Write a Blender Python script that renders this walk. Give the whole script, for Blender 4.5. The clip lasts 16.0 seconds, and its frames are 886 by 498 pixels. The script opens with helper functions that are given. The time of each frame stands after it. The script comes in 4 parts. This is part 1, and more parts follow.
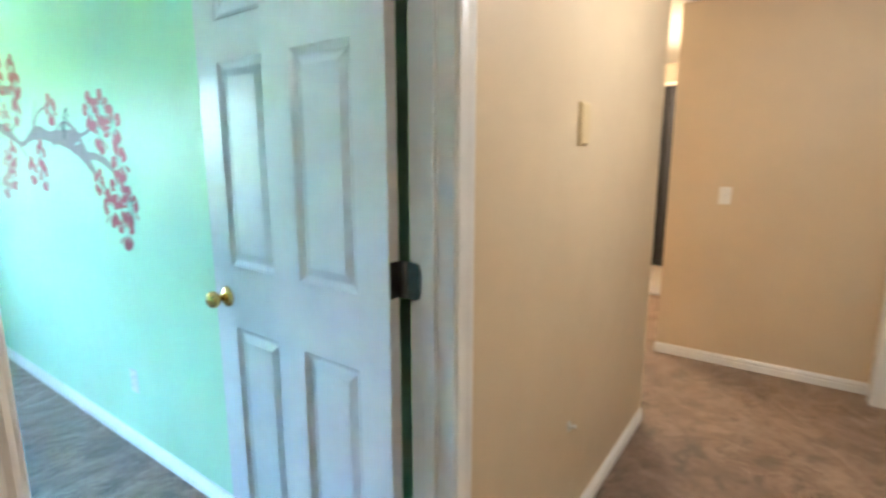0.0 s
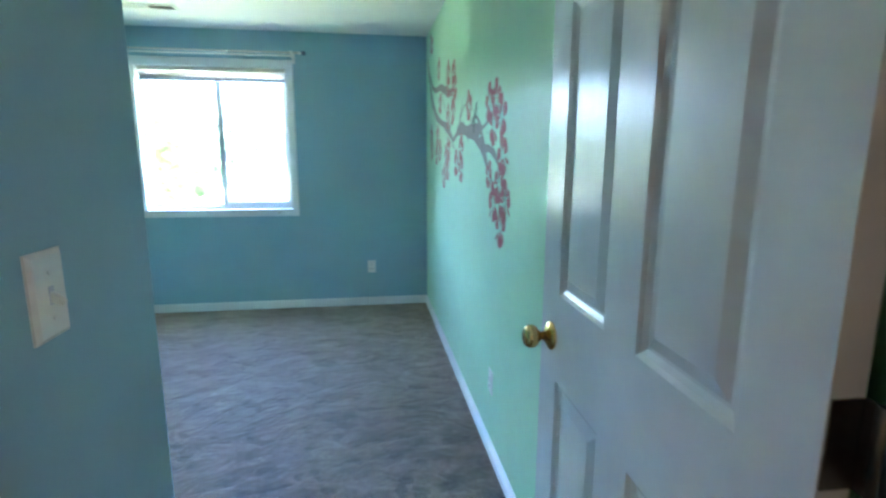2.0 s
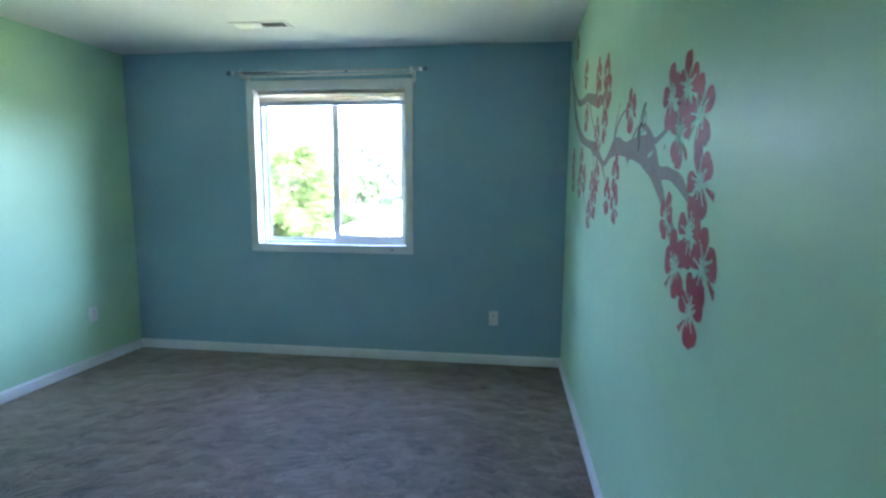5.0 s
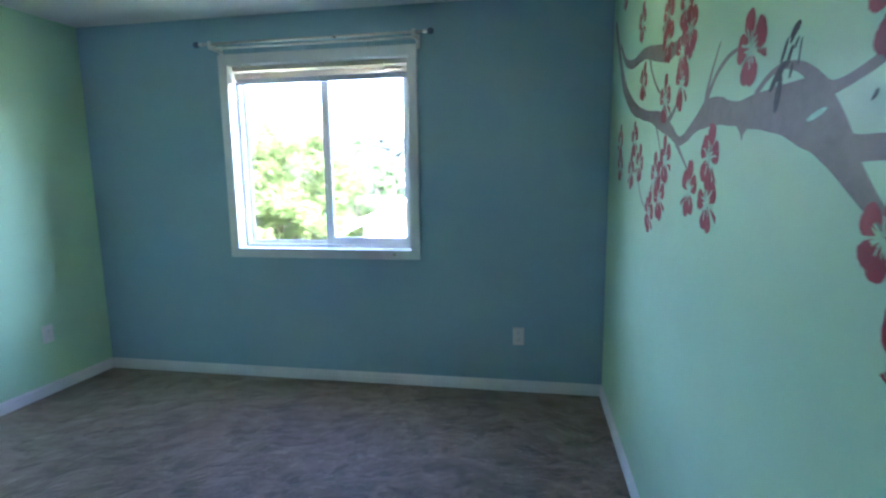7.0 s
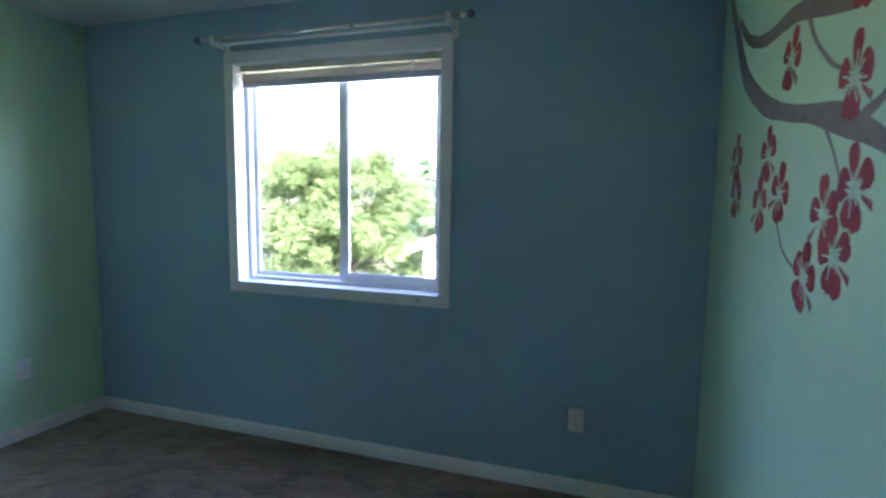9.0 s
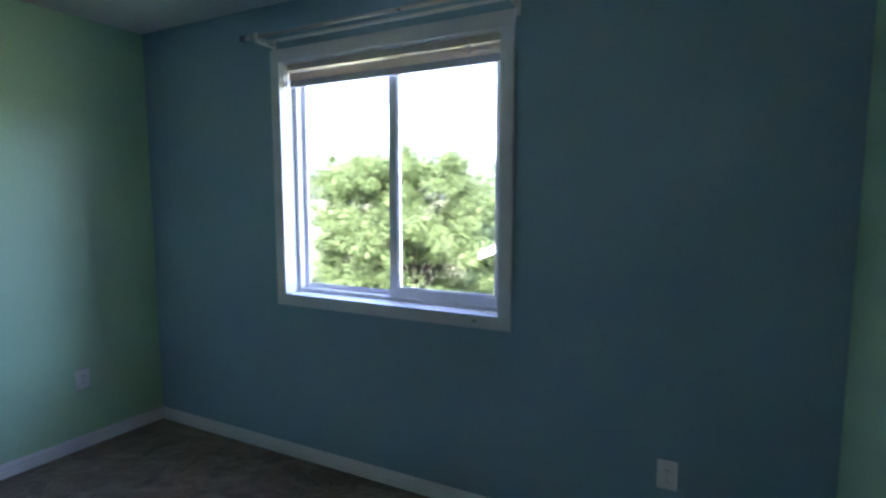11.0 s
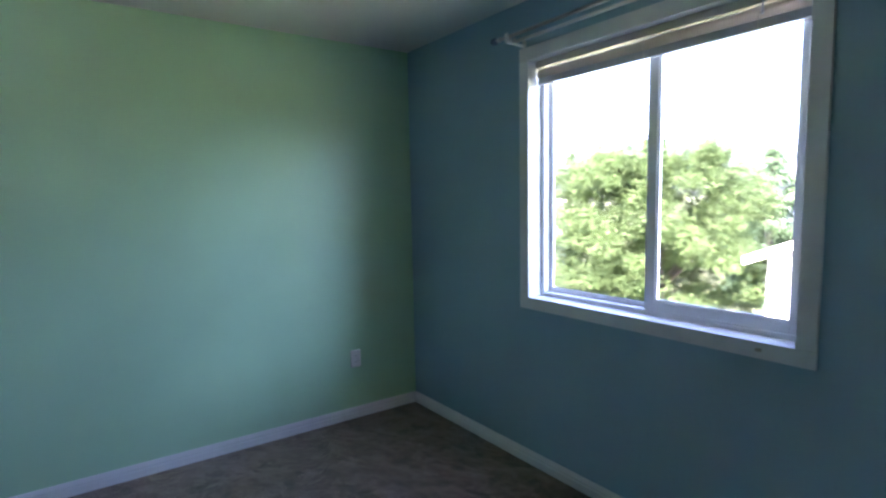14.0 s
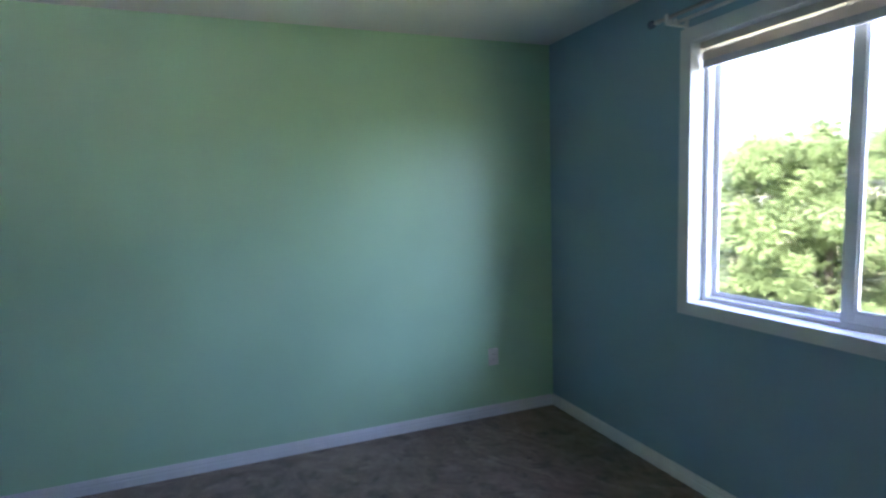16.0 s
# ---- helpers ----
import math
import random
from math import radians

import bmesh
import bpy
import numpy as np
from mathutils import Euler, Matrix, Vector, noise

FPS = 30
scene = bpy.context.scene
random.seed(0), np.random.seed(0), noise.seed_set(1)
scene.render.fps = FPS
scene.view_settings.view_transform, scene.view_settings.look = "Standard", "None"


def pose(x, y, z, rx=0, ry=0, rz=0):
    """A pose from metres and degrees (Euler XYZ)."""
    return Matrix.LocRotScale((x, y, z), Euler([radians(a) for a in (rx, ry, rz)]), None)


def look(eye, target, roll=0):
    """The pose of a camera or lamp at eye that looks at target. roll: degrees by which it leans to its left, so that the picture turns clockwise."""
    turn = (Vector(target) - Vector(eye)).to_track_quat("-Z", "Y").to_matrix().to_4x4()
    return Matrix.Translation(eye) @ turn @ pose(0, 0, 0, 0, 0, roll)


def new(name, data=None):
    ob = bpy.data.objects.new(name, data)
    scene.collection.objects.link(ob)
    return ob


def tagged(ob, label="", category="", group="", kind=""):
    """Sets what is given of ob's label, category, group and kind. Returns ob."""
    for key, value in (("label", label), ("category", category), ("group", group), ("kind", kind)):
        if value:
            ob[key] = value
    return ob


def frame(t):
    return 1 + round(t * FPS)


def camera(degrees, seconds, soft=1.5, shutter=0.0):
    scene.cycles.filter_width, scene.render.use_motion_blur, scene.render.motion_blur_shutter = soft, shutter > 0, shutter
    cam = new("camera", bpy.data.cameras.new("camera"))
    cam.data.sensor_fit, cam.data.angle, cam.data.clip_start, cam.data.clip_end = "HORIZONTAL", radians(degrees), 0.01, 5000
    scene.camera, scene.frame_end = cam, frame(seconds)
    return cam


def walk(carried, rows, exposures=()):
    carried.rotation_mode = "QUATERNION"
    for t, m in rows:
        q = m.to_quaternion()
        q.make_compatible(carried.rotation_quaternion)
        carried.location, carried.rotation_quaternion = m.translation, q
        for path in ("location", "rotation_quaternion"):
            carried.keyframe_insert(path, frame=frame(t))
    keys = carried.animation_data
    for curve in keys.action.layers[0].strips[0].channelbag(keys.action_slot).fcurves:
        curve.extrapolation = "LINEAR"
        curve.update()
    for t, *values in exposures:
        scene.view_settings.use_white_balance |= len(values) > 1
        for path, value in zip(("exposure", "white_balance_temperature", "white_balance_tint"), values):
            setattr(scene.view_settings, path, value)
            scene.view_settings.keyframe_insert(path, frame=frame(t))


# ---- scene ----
cam = camera(82.6, 16.0, soft=2.4, shutter=0.5)
PATH = [
    (0, (0.177, 0.202, 1.445), (-0.958, 1.808, 1.08), -0.0),
    (0.5, (0.083, 0.336, 1.403), (-1.351, 1.685, 1.052), -0.9),
    (1, (-0.062, 0.463, 1.401), (-1.76, 1.482, 1.12), -1.0),
    (1.5, (-0.163, 0.574, 1.401), (-2.031, 1.211, 1.077), -0.1),
    (2, (-0.223, 0.658, 1.410), (-2.164, 0.952, 1.044), 0.2),
    (2.5, (-0.317, 0.7, 1.401), (-2.285, 0.83, 1.067), 0.6),
    (3, (-0.474, 0.729, 1.4), (-2.455, 0.732, 1.126), -0.3),
    (3.5, (-0.611, 0.765, 1.391), (-2.585, 0.657, 1.088), -0.1),
    (4, (-0.782, 0.792, 1.405), (-2.755, 0.625, 1.126), 0.2),
    (4.2, (-0.829, 0.798, 1.395), (-2.8, 0.607, 1.117), 0.3),
    (6.3, (-1.503, 0.75, 1.42), (-3.466, 0.445, 1.193), 0.1),
    (6.5, (-1.573, 0.751, 1.42), (-3.531, 0.432, 1.167), -0.5),
    (7, (-1.753, 0.749, 1.411), (-3.702, 0.413, 1.119), -0.7),
    (7.5, (-1.955, 0.73, 1.426), (-3.911, 0.394, 1.177), -1.1),
    (8, (-2.15, 0.758, 1.415), (-4.093, 0.38, 1.131), -1.0),
    (8.2, (-2.238, 0.779, 1.418), (-4.17, 0.332, 1.161), -0.1),
    (10.5, (-2.823, 0.768, 1.433), (-4.658, 0.004, 1.212), -0.4),
    (11, (-2.88, 0.741, 1.438), (-4.661, -0.146, 1.239), -0.0),
    (11.5, (-2.932, 0.709, 1.451), (-4.624, -0.339, 1.259), 0.1),
    (12, (-2.978, 0.685, 1.451), (-4.567, -0.515, 1.268), -0.5),
    (12.5, (-2.983, 0.662, 1.457), (-4.467, -0.665, 1.258), -0.5),
    (13, (-2.982, 0.638, 1.452), (-4.351, -0.806, 1.25), -0.8),
    (13.5, (-2.962, 0.61, 1.468), (-4.262, -0.895, 1.251), -1.3),
    (14, (-2.971, 0.602, 1.45), (-4.173, -0.985, 1.253), -1.1),
    (14.5, (-2.967, 0.596, 1.443), (-4.066, -1.063, 1.25), -1.1),
    (15, (-2.945, 0.558, 1.453), (-3.943, -1.164, 1.258), -1.5),
    (15.5, (-2.909, 0.536, 1.46), (-3.819, -1.234, 1.264), -1.6),
    (16, (-2.893, 0.51, 1.46), (-3.681, -1.317, 1.262), -1.9),
]
# seconds, stops, kelvin, tint: the camera's own exposure and white balance drift as it nears the window
EXPOSURES = [
    (0.0, 7.5, 5200, 11), (0.5, 7.35, 5200, 12), (1.0, 7.1, 5200, 14), (2.0, 6.4, 5250, 18), (3.5, 5.65, 5350, 22), (7.0, 5.55, 5450, 29),
    (8.0, 5.3, 5500, 31), (10.5, 4.3, 5550, 38), (12.5, 4.4, 5600, 38), (16.0, 4.65, 5750, 38)]
walk(cam, [(t, look(eye, target, roll)) for t, eye, target, roll in PATH], EXPOSURES)

# ---- world, sun, lights ----
world = bpy.data.worlds.new("sky")
scene.world = world
world.use_nodes = True
wn = world.node_tree
sky = wn.nodes.new("ShaderNodeTexSky")
sky.sky_type, sky.sun_disc = "NISHITA", False
sky.sun_elevation, sky.sun_rotation = radians(48), radians(62)
sky.air_density, sky.dust_density, sky.ozone_density = 1.0, 4.5, 1.5
wn.nodes["Background"].inputs["Strength"].default_value = 0.15
wn.links.new(sky.outputs["Color"], wn.nodes["Background"].inputs["Color"])

sun = new("sun", bpy.data.lights.new("sun", "SUN"))
sun.data.energy, sun.data.angle, sun.data.color = 4.2, radians(0.5), (1.0, 0.95, 0.87)
# the sun stands behind the house, so no beam enters and the garden is lit from the front
SUN_FROM = Vector((math.sin(radians(62)) * math.cos(radians(48)), math.cos(radians(62)) * math.cos(radians(48)), math.sin(radians(48))))
sun.matrix_world = look(SUN_FROM * 20, (0, 0, 0))

# added area lamp, out of view north-west of the window, for the south wall's patch
side_fill = new("side_fill_lamp", bpy.data.lights.new("side_fill_lamp", "AREA"))
side_fill.data.shape, side_fill.data.size, side_fill.data.size_y = "RECTANGLE", 2.6, 1.5
side_fill.data.energy, side_fill.data.color = 11.0, (0.56, 0.84, 1.0)
side_fill.matrix_world = look((-7.45, 3.25, 2.85), (-4.60, -1.20, 1.45))

hall_bulb = new("hall_bulb", bpy.data.lights.new("hall_bulb", "POINT"))
hall_bulb.data.energy, hall_bulb.data.color, hall_bulb.data.shadow_soft_size = 0.10, (1.0, 0.80, 0.58), 0.06
hall_bulb.location = (0.55, -0.90, 2.26)
# added lamp, unseen, in place of daylight from the hall's far end
landing_fill = new("landing_fill", bpy.data.lights.new("landing_fill", "POINT"))
landing_fill.data.energy, landing_fill.data.color, landing_fill.data.shadow_soft_size = 0.28, (1.0, 0.84, 0.64), 0.08
landing_fill.location = (0.48, 2.05, 2.26)
bath_bulb = new("bath_bulb", bpy.data.lights.new("bath_bulb", "POINT"))
bath_bulb.data.energy, bath_bulb.data.color, bath_bulb.data.shadow_soft_size = 1.1, (1.0, 0.68, 0.36), 0.06
bath_bulb.location = (-1.5, 4.7, 2.24)

# ---- materials ----
def shader(name, base, rough=0.6, metal=0.0):
    mat = bpy.data.materials.new(name)
    mat.use_nodes = True
    bsdf = mat.node_tree.nodes["Principled BSDF"]
    bsdf.inputs["Base Color"].default_value = (*base, 1)
    bsdf.inputs["Roughness"].default_value = rough
    bsdf.inputs["Metallic"].default_value = metal
    return mat, mat.node_tree, bsdf


def add(tree, kind, **values):
    node = tree.nodes.new(kind)
    for key, value in values.items():
        node.inputs[key.replace("_", " ")].default_value = value
    return node


def coords(tree, stretch=(1, 1, 1)):
    """World-sized coordinates."""
    geo = tree.nodes.new("ShaderNodeNewGeometry")
    mapping = add(tree, "ShaderNodeMapping", Scale=stretch)
    tree.links.new(geo.outputs["Position"], mapping.inputs["Vector"])
    return mapping.outputs["Vector"]


def ramp(tree, source, stops):
    node = tree.nodes.new("ShaderNodeValToRGB")
    while len(node.color_ramp.elements) < len(stops):
        node.color_ramp.elements.new(0.5)
    for element, (at, colour) in zip(node.color_ramp.elements, stops):
        element.position, element.color = at, (*colour, 1)
    tree.links.new(source, node.inputs["Fac"])
    return node.outputs["Color"]


def mix(tree, how, fac, a, b):
    node = tree.nodes.new("ShaderNodeMix")
    node.data_type, node.blend_type = "RGBA", how
    for socket, value in ((node.inputs["Factor"], fac), (node.inputs["A"], a), (node.inputs["B"], b)):
        if isinstance(value, bpy.types.NodeSocket):
            tree.links.new(value, socket)
        else:
            socket.default_value = value if isinstance(value, float) else (*value, 1)
    return node.outputs["Result"]


def bump(tree, bsdf, source, strength, distance):
    node = add(tree, "ShaderNodeBump", Strength=strength, Distance=distance)
    tree.links.new(source, node.inputs["Height"])
    tree.links.new(node.outputs["Normal"], bsdf.inputs["Normal"])
    return node


def tint(colour, k):
    return tuple(min(1.0, c * k) for c in colour)


def painted_wall(name, colour, rough=0.40, texture=0.25):
    """Rolled wall paint on orange-peel drywall, with faint roller marks and scuffs."""
    mat, tree, bsdf = shader(name, colour, rough)
    at = coords(tree)
    big = add(tree, "ShaderNodeTexNoise", Scale=1.7, Detail=3.0)
    tree.links.new(at, big.inputs["Vector"])
    fine = add(tree, "ShaderNodeTexNoise", Scale=140.0, Detail=2.0)
    tree.links.new(at, fine.inputs["Vector"])
    tone = ramp(tree, big.outputs["Fac"], ((0.3, tint(colour, 0.95)), (0.7, tint(colour, 1.04))))
    scuffs = add(tree, "ShaderNodeTexNoise", Scale=9.0, Detail=6.0, Roughness=0.7)
    tree.links.new(at, scuffs.inputs["Vector"])
    marks = ramp(tree, scuffs.outputs["Fac"], ((0.0, (1, 1, 1)), (0.66, (1, 1, 1)), (0.80, (0.90, 0.90, 0.90))))
    tree.links.new(mix(tree, "MULTIPLY", 0.8, tone, marks), bsdf.inputs["Base Color"])
    gloss = ramp(tree, scuffs.outputs["Fac"], ((0.3, (rough - 0.05,) * 3), (0.7, (rough + 0.08,) * 3)))
    tree.links.new(gloss, bsdf.inputs["Roughness"])
    bsdf.inputs["Specular IOR Level"].default_value = 0.40
    bump(tree, bsdf, fine.outputs["Fac"], texture, 0.0015)
    return mat


def gloss_paint(name, colour, rough=0.3, grain=(40, 40, 3)):
    """Brushed enamel on timber: slight brush lines and grime."""
    mat, tree, bsdf = shader(name, colour, rough)
    at = coords(tree, grain)
    brush = add(tree, "ShaderNodeTexNoise", Scale=3.0, Detail=4.0)
    tree.links.new(at, brush.inputs["Vector"])
    dirt = add(tree, "ShaderNodeTexNoise", Scale=6.0, Detail=6.0, Roughness=0.65)
    tree.links.new(coords(tree), dirt.inputs["Vector"])
    tone = ramp(tree, dirt.outputs["Fac"], ((0.35, tint(colour, 1.0)), (0.75, tint(colour, 0.90))))
    tree.links.new(tone, bsdf.inputs["Base Color"])
    bump(tree, bsdf, brush.outputs["Fac"], 0.12, 0.001)
    return mat


def plain(name, colour, rough=0.5, metal=0.0, wear=0.1):
    mat, tree, bsdf = shader(name, colour, rough, metal)
    spots = add(tree, "ShaderNodeTexNoise", Scale=30.0, Detail=4.0)
    tree.links.new(coords(tree), spots.inputs["Vector"])
    tone = ramp(tree, spots.outputs["Fac"], ((0.3, tint(colour, 1 - wear)), (0.7, tint(colour, 1 + wear))))
    tree.links.new(tone, bsdf.inputs["Base Color"])
    gloss = ramp(tree, spots.outputs["Fac"], ((0.3, (max(0.03, rough - 0.06),) * 3), (0.7, (min(1, rough + 0.08),) * 3)))
    tree.links.new(gloss, bsdf.inputs["Roughness"])
    return mat


def carpet_material():
    """Brown cut-pile carpet: tuft grain, swept nap, small trodden dents with painted shade, drag lines and old traffic
    soil.
    """
    mat, tree, bsdf = shader("carpet", (0.12, 0.088, 0.068), 0.62)
    at = coords(tree)
    warp = add(tree, "ShaderNodeTexNoise", Scale=2.2, Detail=3.0)
    tree.links.new(at, warp.inputs["Vector"])
    swept = tree.nodes.new("ShaderNodeVectorMath")
    swept.operation = "MULTIPLY_ADD"
    tree.links.new(warp.outputs["Color"], swept.inputs[0])
    swept.inputs[1].default_value = (0.16, 0.16, 0.0)
    tree.links.new(at, swept.inputs[2])

    def layer(scale, detail, roughness, stretch=(1, 1, 1), turn=0.0):
        placed = add(tree, "ShaderNodeMapping", Scale=stretch, Rotation=(0, 0, turn))
        tree.links.new(swept.outputs["Vector"], placed.inputs["Vector"])
        node = add(tree, "ShaderNodeTexNoise", Scale=scale, Detail=detail, Roughness=roughness)
        tree.links.new(placed.outputs["Vector"], node.inputs["Vector"])
        return node.outputs["Fac"]

    nap = layer(8.0, 7.0, 0.66, (1.0, 0.8, 1.0), 0.4)
    soil = layer(1.5, 5.0, 0.62)
    dent = layer(8.5, 3.0, 0.55, (1.0, 0.75, 1.0), 1.0)
    drag = layer(10.0, 4.0, 0.6, (0.22, 1.5, 1.0), -0.25)
    clump = layer(45.0, 4.0, 0.65)
    tuft = add(tree, "ShaderNodeTexNoise", Scale=230.0, Detail=2.0)
    tree.links.new(at, tuft.inputs["Vector"])
    base = ramp(tree, nap, ((0.36, (0.124, 0.082, 0.058)), (0.50, (0.178, 0.120, 0.086)), (0.62, (0.260, 0.184, 0.136))))
    stain = ramp(tree, soil, ((0.38, (0.62, 0.58, 0.54)), (0.58, (1.0, 1.0, 1.0))))
    # the hollows' shade is put into the colour, besides their bump
    dent_shade = ramp(tree, dent, ((0.0, (0.50, 0.48, 0.46)), (0.395, (0.42, 0.40, 0.38)), (0.440, (1.0, 1.0, 1.0))))
    lines = ramp(tree, drag, ((0.0, (0.60, 0.58, 0.56)), (0.37, (0.56, 0.54, 0.52)), (0.43, (1.0, 1.0, 1.0))))
    fuzz = ramp(tree, clump, ((0.36, (0.70, 0.70, 0.70)), (0.64, (1.20, 1.20, 1.20))))
    speck = ramp(tree, tuft.outputs["Fac"], ((0.3, (0.70, 0.70, 0.70)), (0.7, (1.22, 1.22, 1.22))))
    tone = base
    for share, over in ((0.8, stain), (0.85, dent_shade), (0.3, lines), (0.7, fuzz), (0.8, speck)):
        tone = mix(tree, "MULTIPLY", share, tone, over)
    tree.links.new(tone, bsdf.inputs["Base Color"])
    bsdf.inputs["Specular IOR Level"].default_value = 0.55
    bsdf.inputs["Sheen Weight"].default_value = 0.85
    bsdf.inputs["Sheen Tint"].default_value = (1.0, 0.84, 0.66, 1)
    bsdf.inputs["Sheen Roughness"].default_value = 0.36
    hollow = bump(tree, bsdf, dent, 0.55, 0.03)
    last = hollow
    for source, strength, distance in ((nap, 0.25, 0.02), (clump, 0.5, 0.008), (tuft.outputs["Fac"], 0.6, 0.005)):
        over = add(tree, "ShaderNodeBump", Strength=strength, Distance=distance)
        tree.links.new(source, over.inputs["Height"])
        tree.links.new(last.outputs["Normal"], over.inputs["Normal"])
        last = over
    tree.links.new(last.outputs["Normal"], bsdf.inputs["Normal"])
    return mat


def ceiling_material():
    mat, tree, bsdf = shader("ceiling_paint", (0.78, 0.78, 0.76), 0.9)
    grain = add(tree, "ShaderNodeTexNoise", Scale=55.0, Detail=5.0, Roughness=0.7)
    tree.links.new(coords(tree), grain.inputs["Vector"])
    big = add(tree, "ShaderNodeTexNoise", Scale=1.2, Detail=3.0)
    tree.links.new(coords(tree), big.inputs["Vector"])
    tree.links.new(ramp(tree, big.outputs["Fac"], ((0.3, (0.74, 0.74, 0.72)), (0.7, (0.80, 0.80, 0.78)))), bsdf.inputs["Base Color"])
    bump(tree, bsdf, grain.outputs["Fac"], 0.5, 0.006)
    return mat


def mural_paint(name, colour, worn):
    """Stencilled paint, thin in places where the wall colour shows through; petals also carry painted glare."""
    mat, tree, bsdf = shader(name, colour, 0.43)
    bsdf.inputs["Specular IOR Level"].default_value = 0.3
    at = coords(tree)
    wear = add(tree, "ShaderNodeTexNoise", Scale=26.0, Detail=5.0, Roughness=0.7)
    tree.links.new(at, wear.inputs["Vector"])
    tone = ramp(tree, wear.outputs["Fac"], ((0.28, tint(colour, 0.75)), (0.52, colour), (0.74, worn)))
    tree.links.new(tone, bsdf.inputs["Base Color"])
    return mat


def leaf_material(name, low, high, glow=0.35):
    mat, tree, bsdf = shader(name, low, 0.7)
    bsdf.inputs["Specular IOR Level"].default_value = 0.2
    geo = tree.nodes.new("ShaderNodeNewGeometry")
    tone = ramp(tree, geo.outputs["Random Per Island"], ((0.0, low), (1.0, high)))
    tree.links.new(tone, bsdf.inputs["Base Color"])
    through_leaf = tree.nodes.new("ShaderNodeBsdfTranslucent")
    tree.links.new(tone, through_leaf.inputs["Color"])
    blend = add(tree, "ShaderNodeMixShader", Fac=glow)
    tree.links.new(bsdf.outputs["BSDF"], blend.inputs[1])
    tree.links.new(through_leaf.outputs["BSDF"], blend.inputs[2])
    tree.links.new(blend.outputs["Shader"], tree.nodes["Material Output"].inputs["Surface"])
    return mat


def glass_material():
    """Clear pane: light goes straight through, with a mirror gloss that grows towards grazing angles."""
    mat = bpy.data.materials.new("window_glass")
    mat.use_nodes = True
    tree = mat.node_tree
    tree.nodes.remove(tree.nodes["Principled BSDF"])
    clear_way = add(tree, "ShaderNodeBsdfTransparent", Color=(0.985, 0.99, 0.985, 1))
    gloss = add(tree, "ShaderNodeBsdfGlossy", Roughness=0.0)
    edge = add(tree, "ShaderNodeLayerWeight", Blend=0.5)
    steep = tree.nodes.new("ShaderNodeMath")
    steep.operation, steep.inputs[1].default_value = "POWER", 5.0
    tree.links.new(edge.outputs["Facing"], steep.inputs[0])
    share = tree.nodes.new("ShaderNodeMath")
    share.operation, share.inputs[1].default_value, share.inputs[2].default_value = "MULTIPLY_ADD", 0.9, 0.04
    tree.links.new(steep.outputs["Value"], share.inputs[0])
    blend = tree.nodes.new("ShaderNodeMixShader")
    tree.links.new(share.outputs["Value"], blend.inputs["Fac"])
    tree.links.new(clear_way.outputs["BSDF"], blend.inputs[1])
    tree.links.new(gloss.outputs["BSDF"], blend.inputs[2])
    tree.links.new(blend.outputs["Shader"], tree.nodes["Material Output"].inputs["Surface"])
    return mat


MINT_COLOUR = (0.435, 0.675, 0.450)
mint = painted_wall("mint_paint", MINT_COLOUR)
blue = painted_wall("blue_paint", (0.282, 0.440, 0.520))
beige = painted_wall("beige_paint", (0.56, 0.465, 0.315), 0.5)
white_trim = gloss_paint("white_enamel", (0.74, 0.75, 0.74), 0.32)
door_paint = gloss_paint("door_enamel", (0.68, 0.70, 0.71), 0.27, (60, 60, 4))
vinyl = plain("white_vinyl", (0.78, 0.79, 0.80), 0.35, 0, 0.03)
carpet = carpet_material()
ceiling_paint = ceiling_material()
brass = plain("polished_brass", (0.72, 0.50, 0.16), 0.12, 1.0, 0.12)
bronze = plain("dull_hinge_metal", (0.13, 0.13, 0.125), 0.40, 1.0, 0.2)
steel = plain("satin_steel", (0.74, 0.73, 0.71), 0.38, 1.0, 0.1)
plastic = plain("white_plastic", (0.72, 0.72, 0.68), 0.4, 0, 0.04)
ivory = plain("ivory_plastic", (0.55, 0.44, 0.24), 0.45, 0, 0.05)
# near-black for thin pieces that stand for the shade inside openings
hole_shade = plain("hole_shade_black", (0.02, 0.02, 0.02), 0.8, 0, 0.1)
blind_slat = plain("cream_blind_slat", (0.62, 0.57, 0.48), 0.45, 0, 0.05)
scuff = plain("brown_scuff", (0.42, 0.36, 0.28), 0.7, 0, 0.3)
# blind's backlit bluish shade put into the colour; switch slots reuse this grey
shaded_grey = plain("shaded_blue_grey", (0.50, 0.52, 0.60), 0.5, 0, 0.06)
clear = plain("clear_acrylic", (0.84, 0.87, 0.91), 0.08, 0, 0.05)
finial_glass = plain("blue_acrylic", (0.16, 0.20, 0.30), 0.08, 0, 0.3)
rod_bronze = plain("brushed_rod_metal", (0.58, 0.55, 0.52), 0.32, 1.0, 0.04)
glass = glass_material()
# paler pink mottling: worn paint, and glare put into the colour
petal_paint = mural_paint("red_petal_paint", (0.33, 0.026, 0.044), (0.38, 0.090, 0.095))
branch_paint = mural_paint("taupe_branch_paint", (0.215, 0.182, 0.155), (0.245, 0.220, 0.185))
bird_paint = mural_paint("charcoal_paint", (0.014, 0.020, 0.020), (0.03, 0.045, 0.04))
pale_paint = mural_paint("pale_green_paint", (0.42, 0.64, 0.49), (0.47, 0.70, 0.54))
curtain_black = plain("black_cloth", (0.012, 0.012, 0.014), 0.8, 0, 0.2)
enamel = plain("white_tub_enamel", (0.75, 0.78, 0.82), 0.15, 0, 0.03)
bark = plain("bark", (0.055, 0.042, 0.030), 0.9, 0, 0.3)
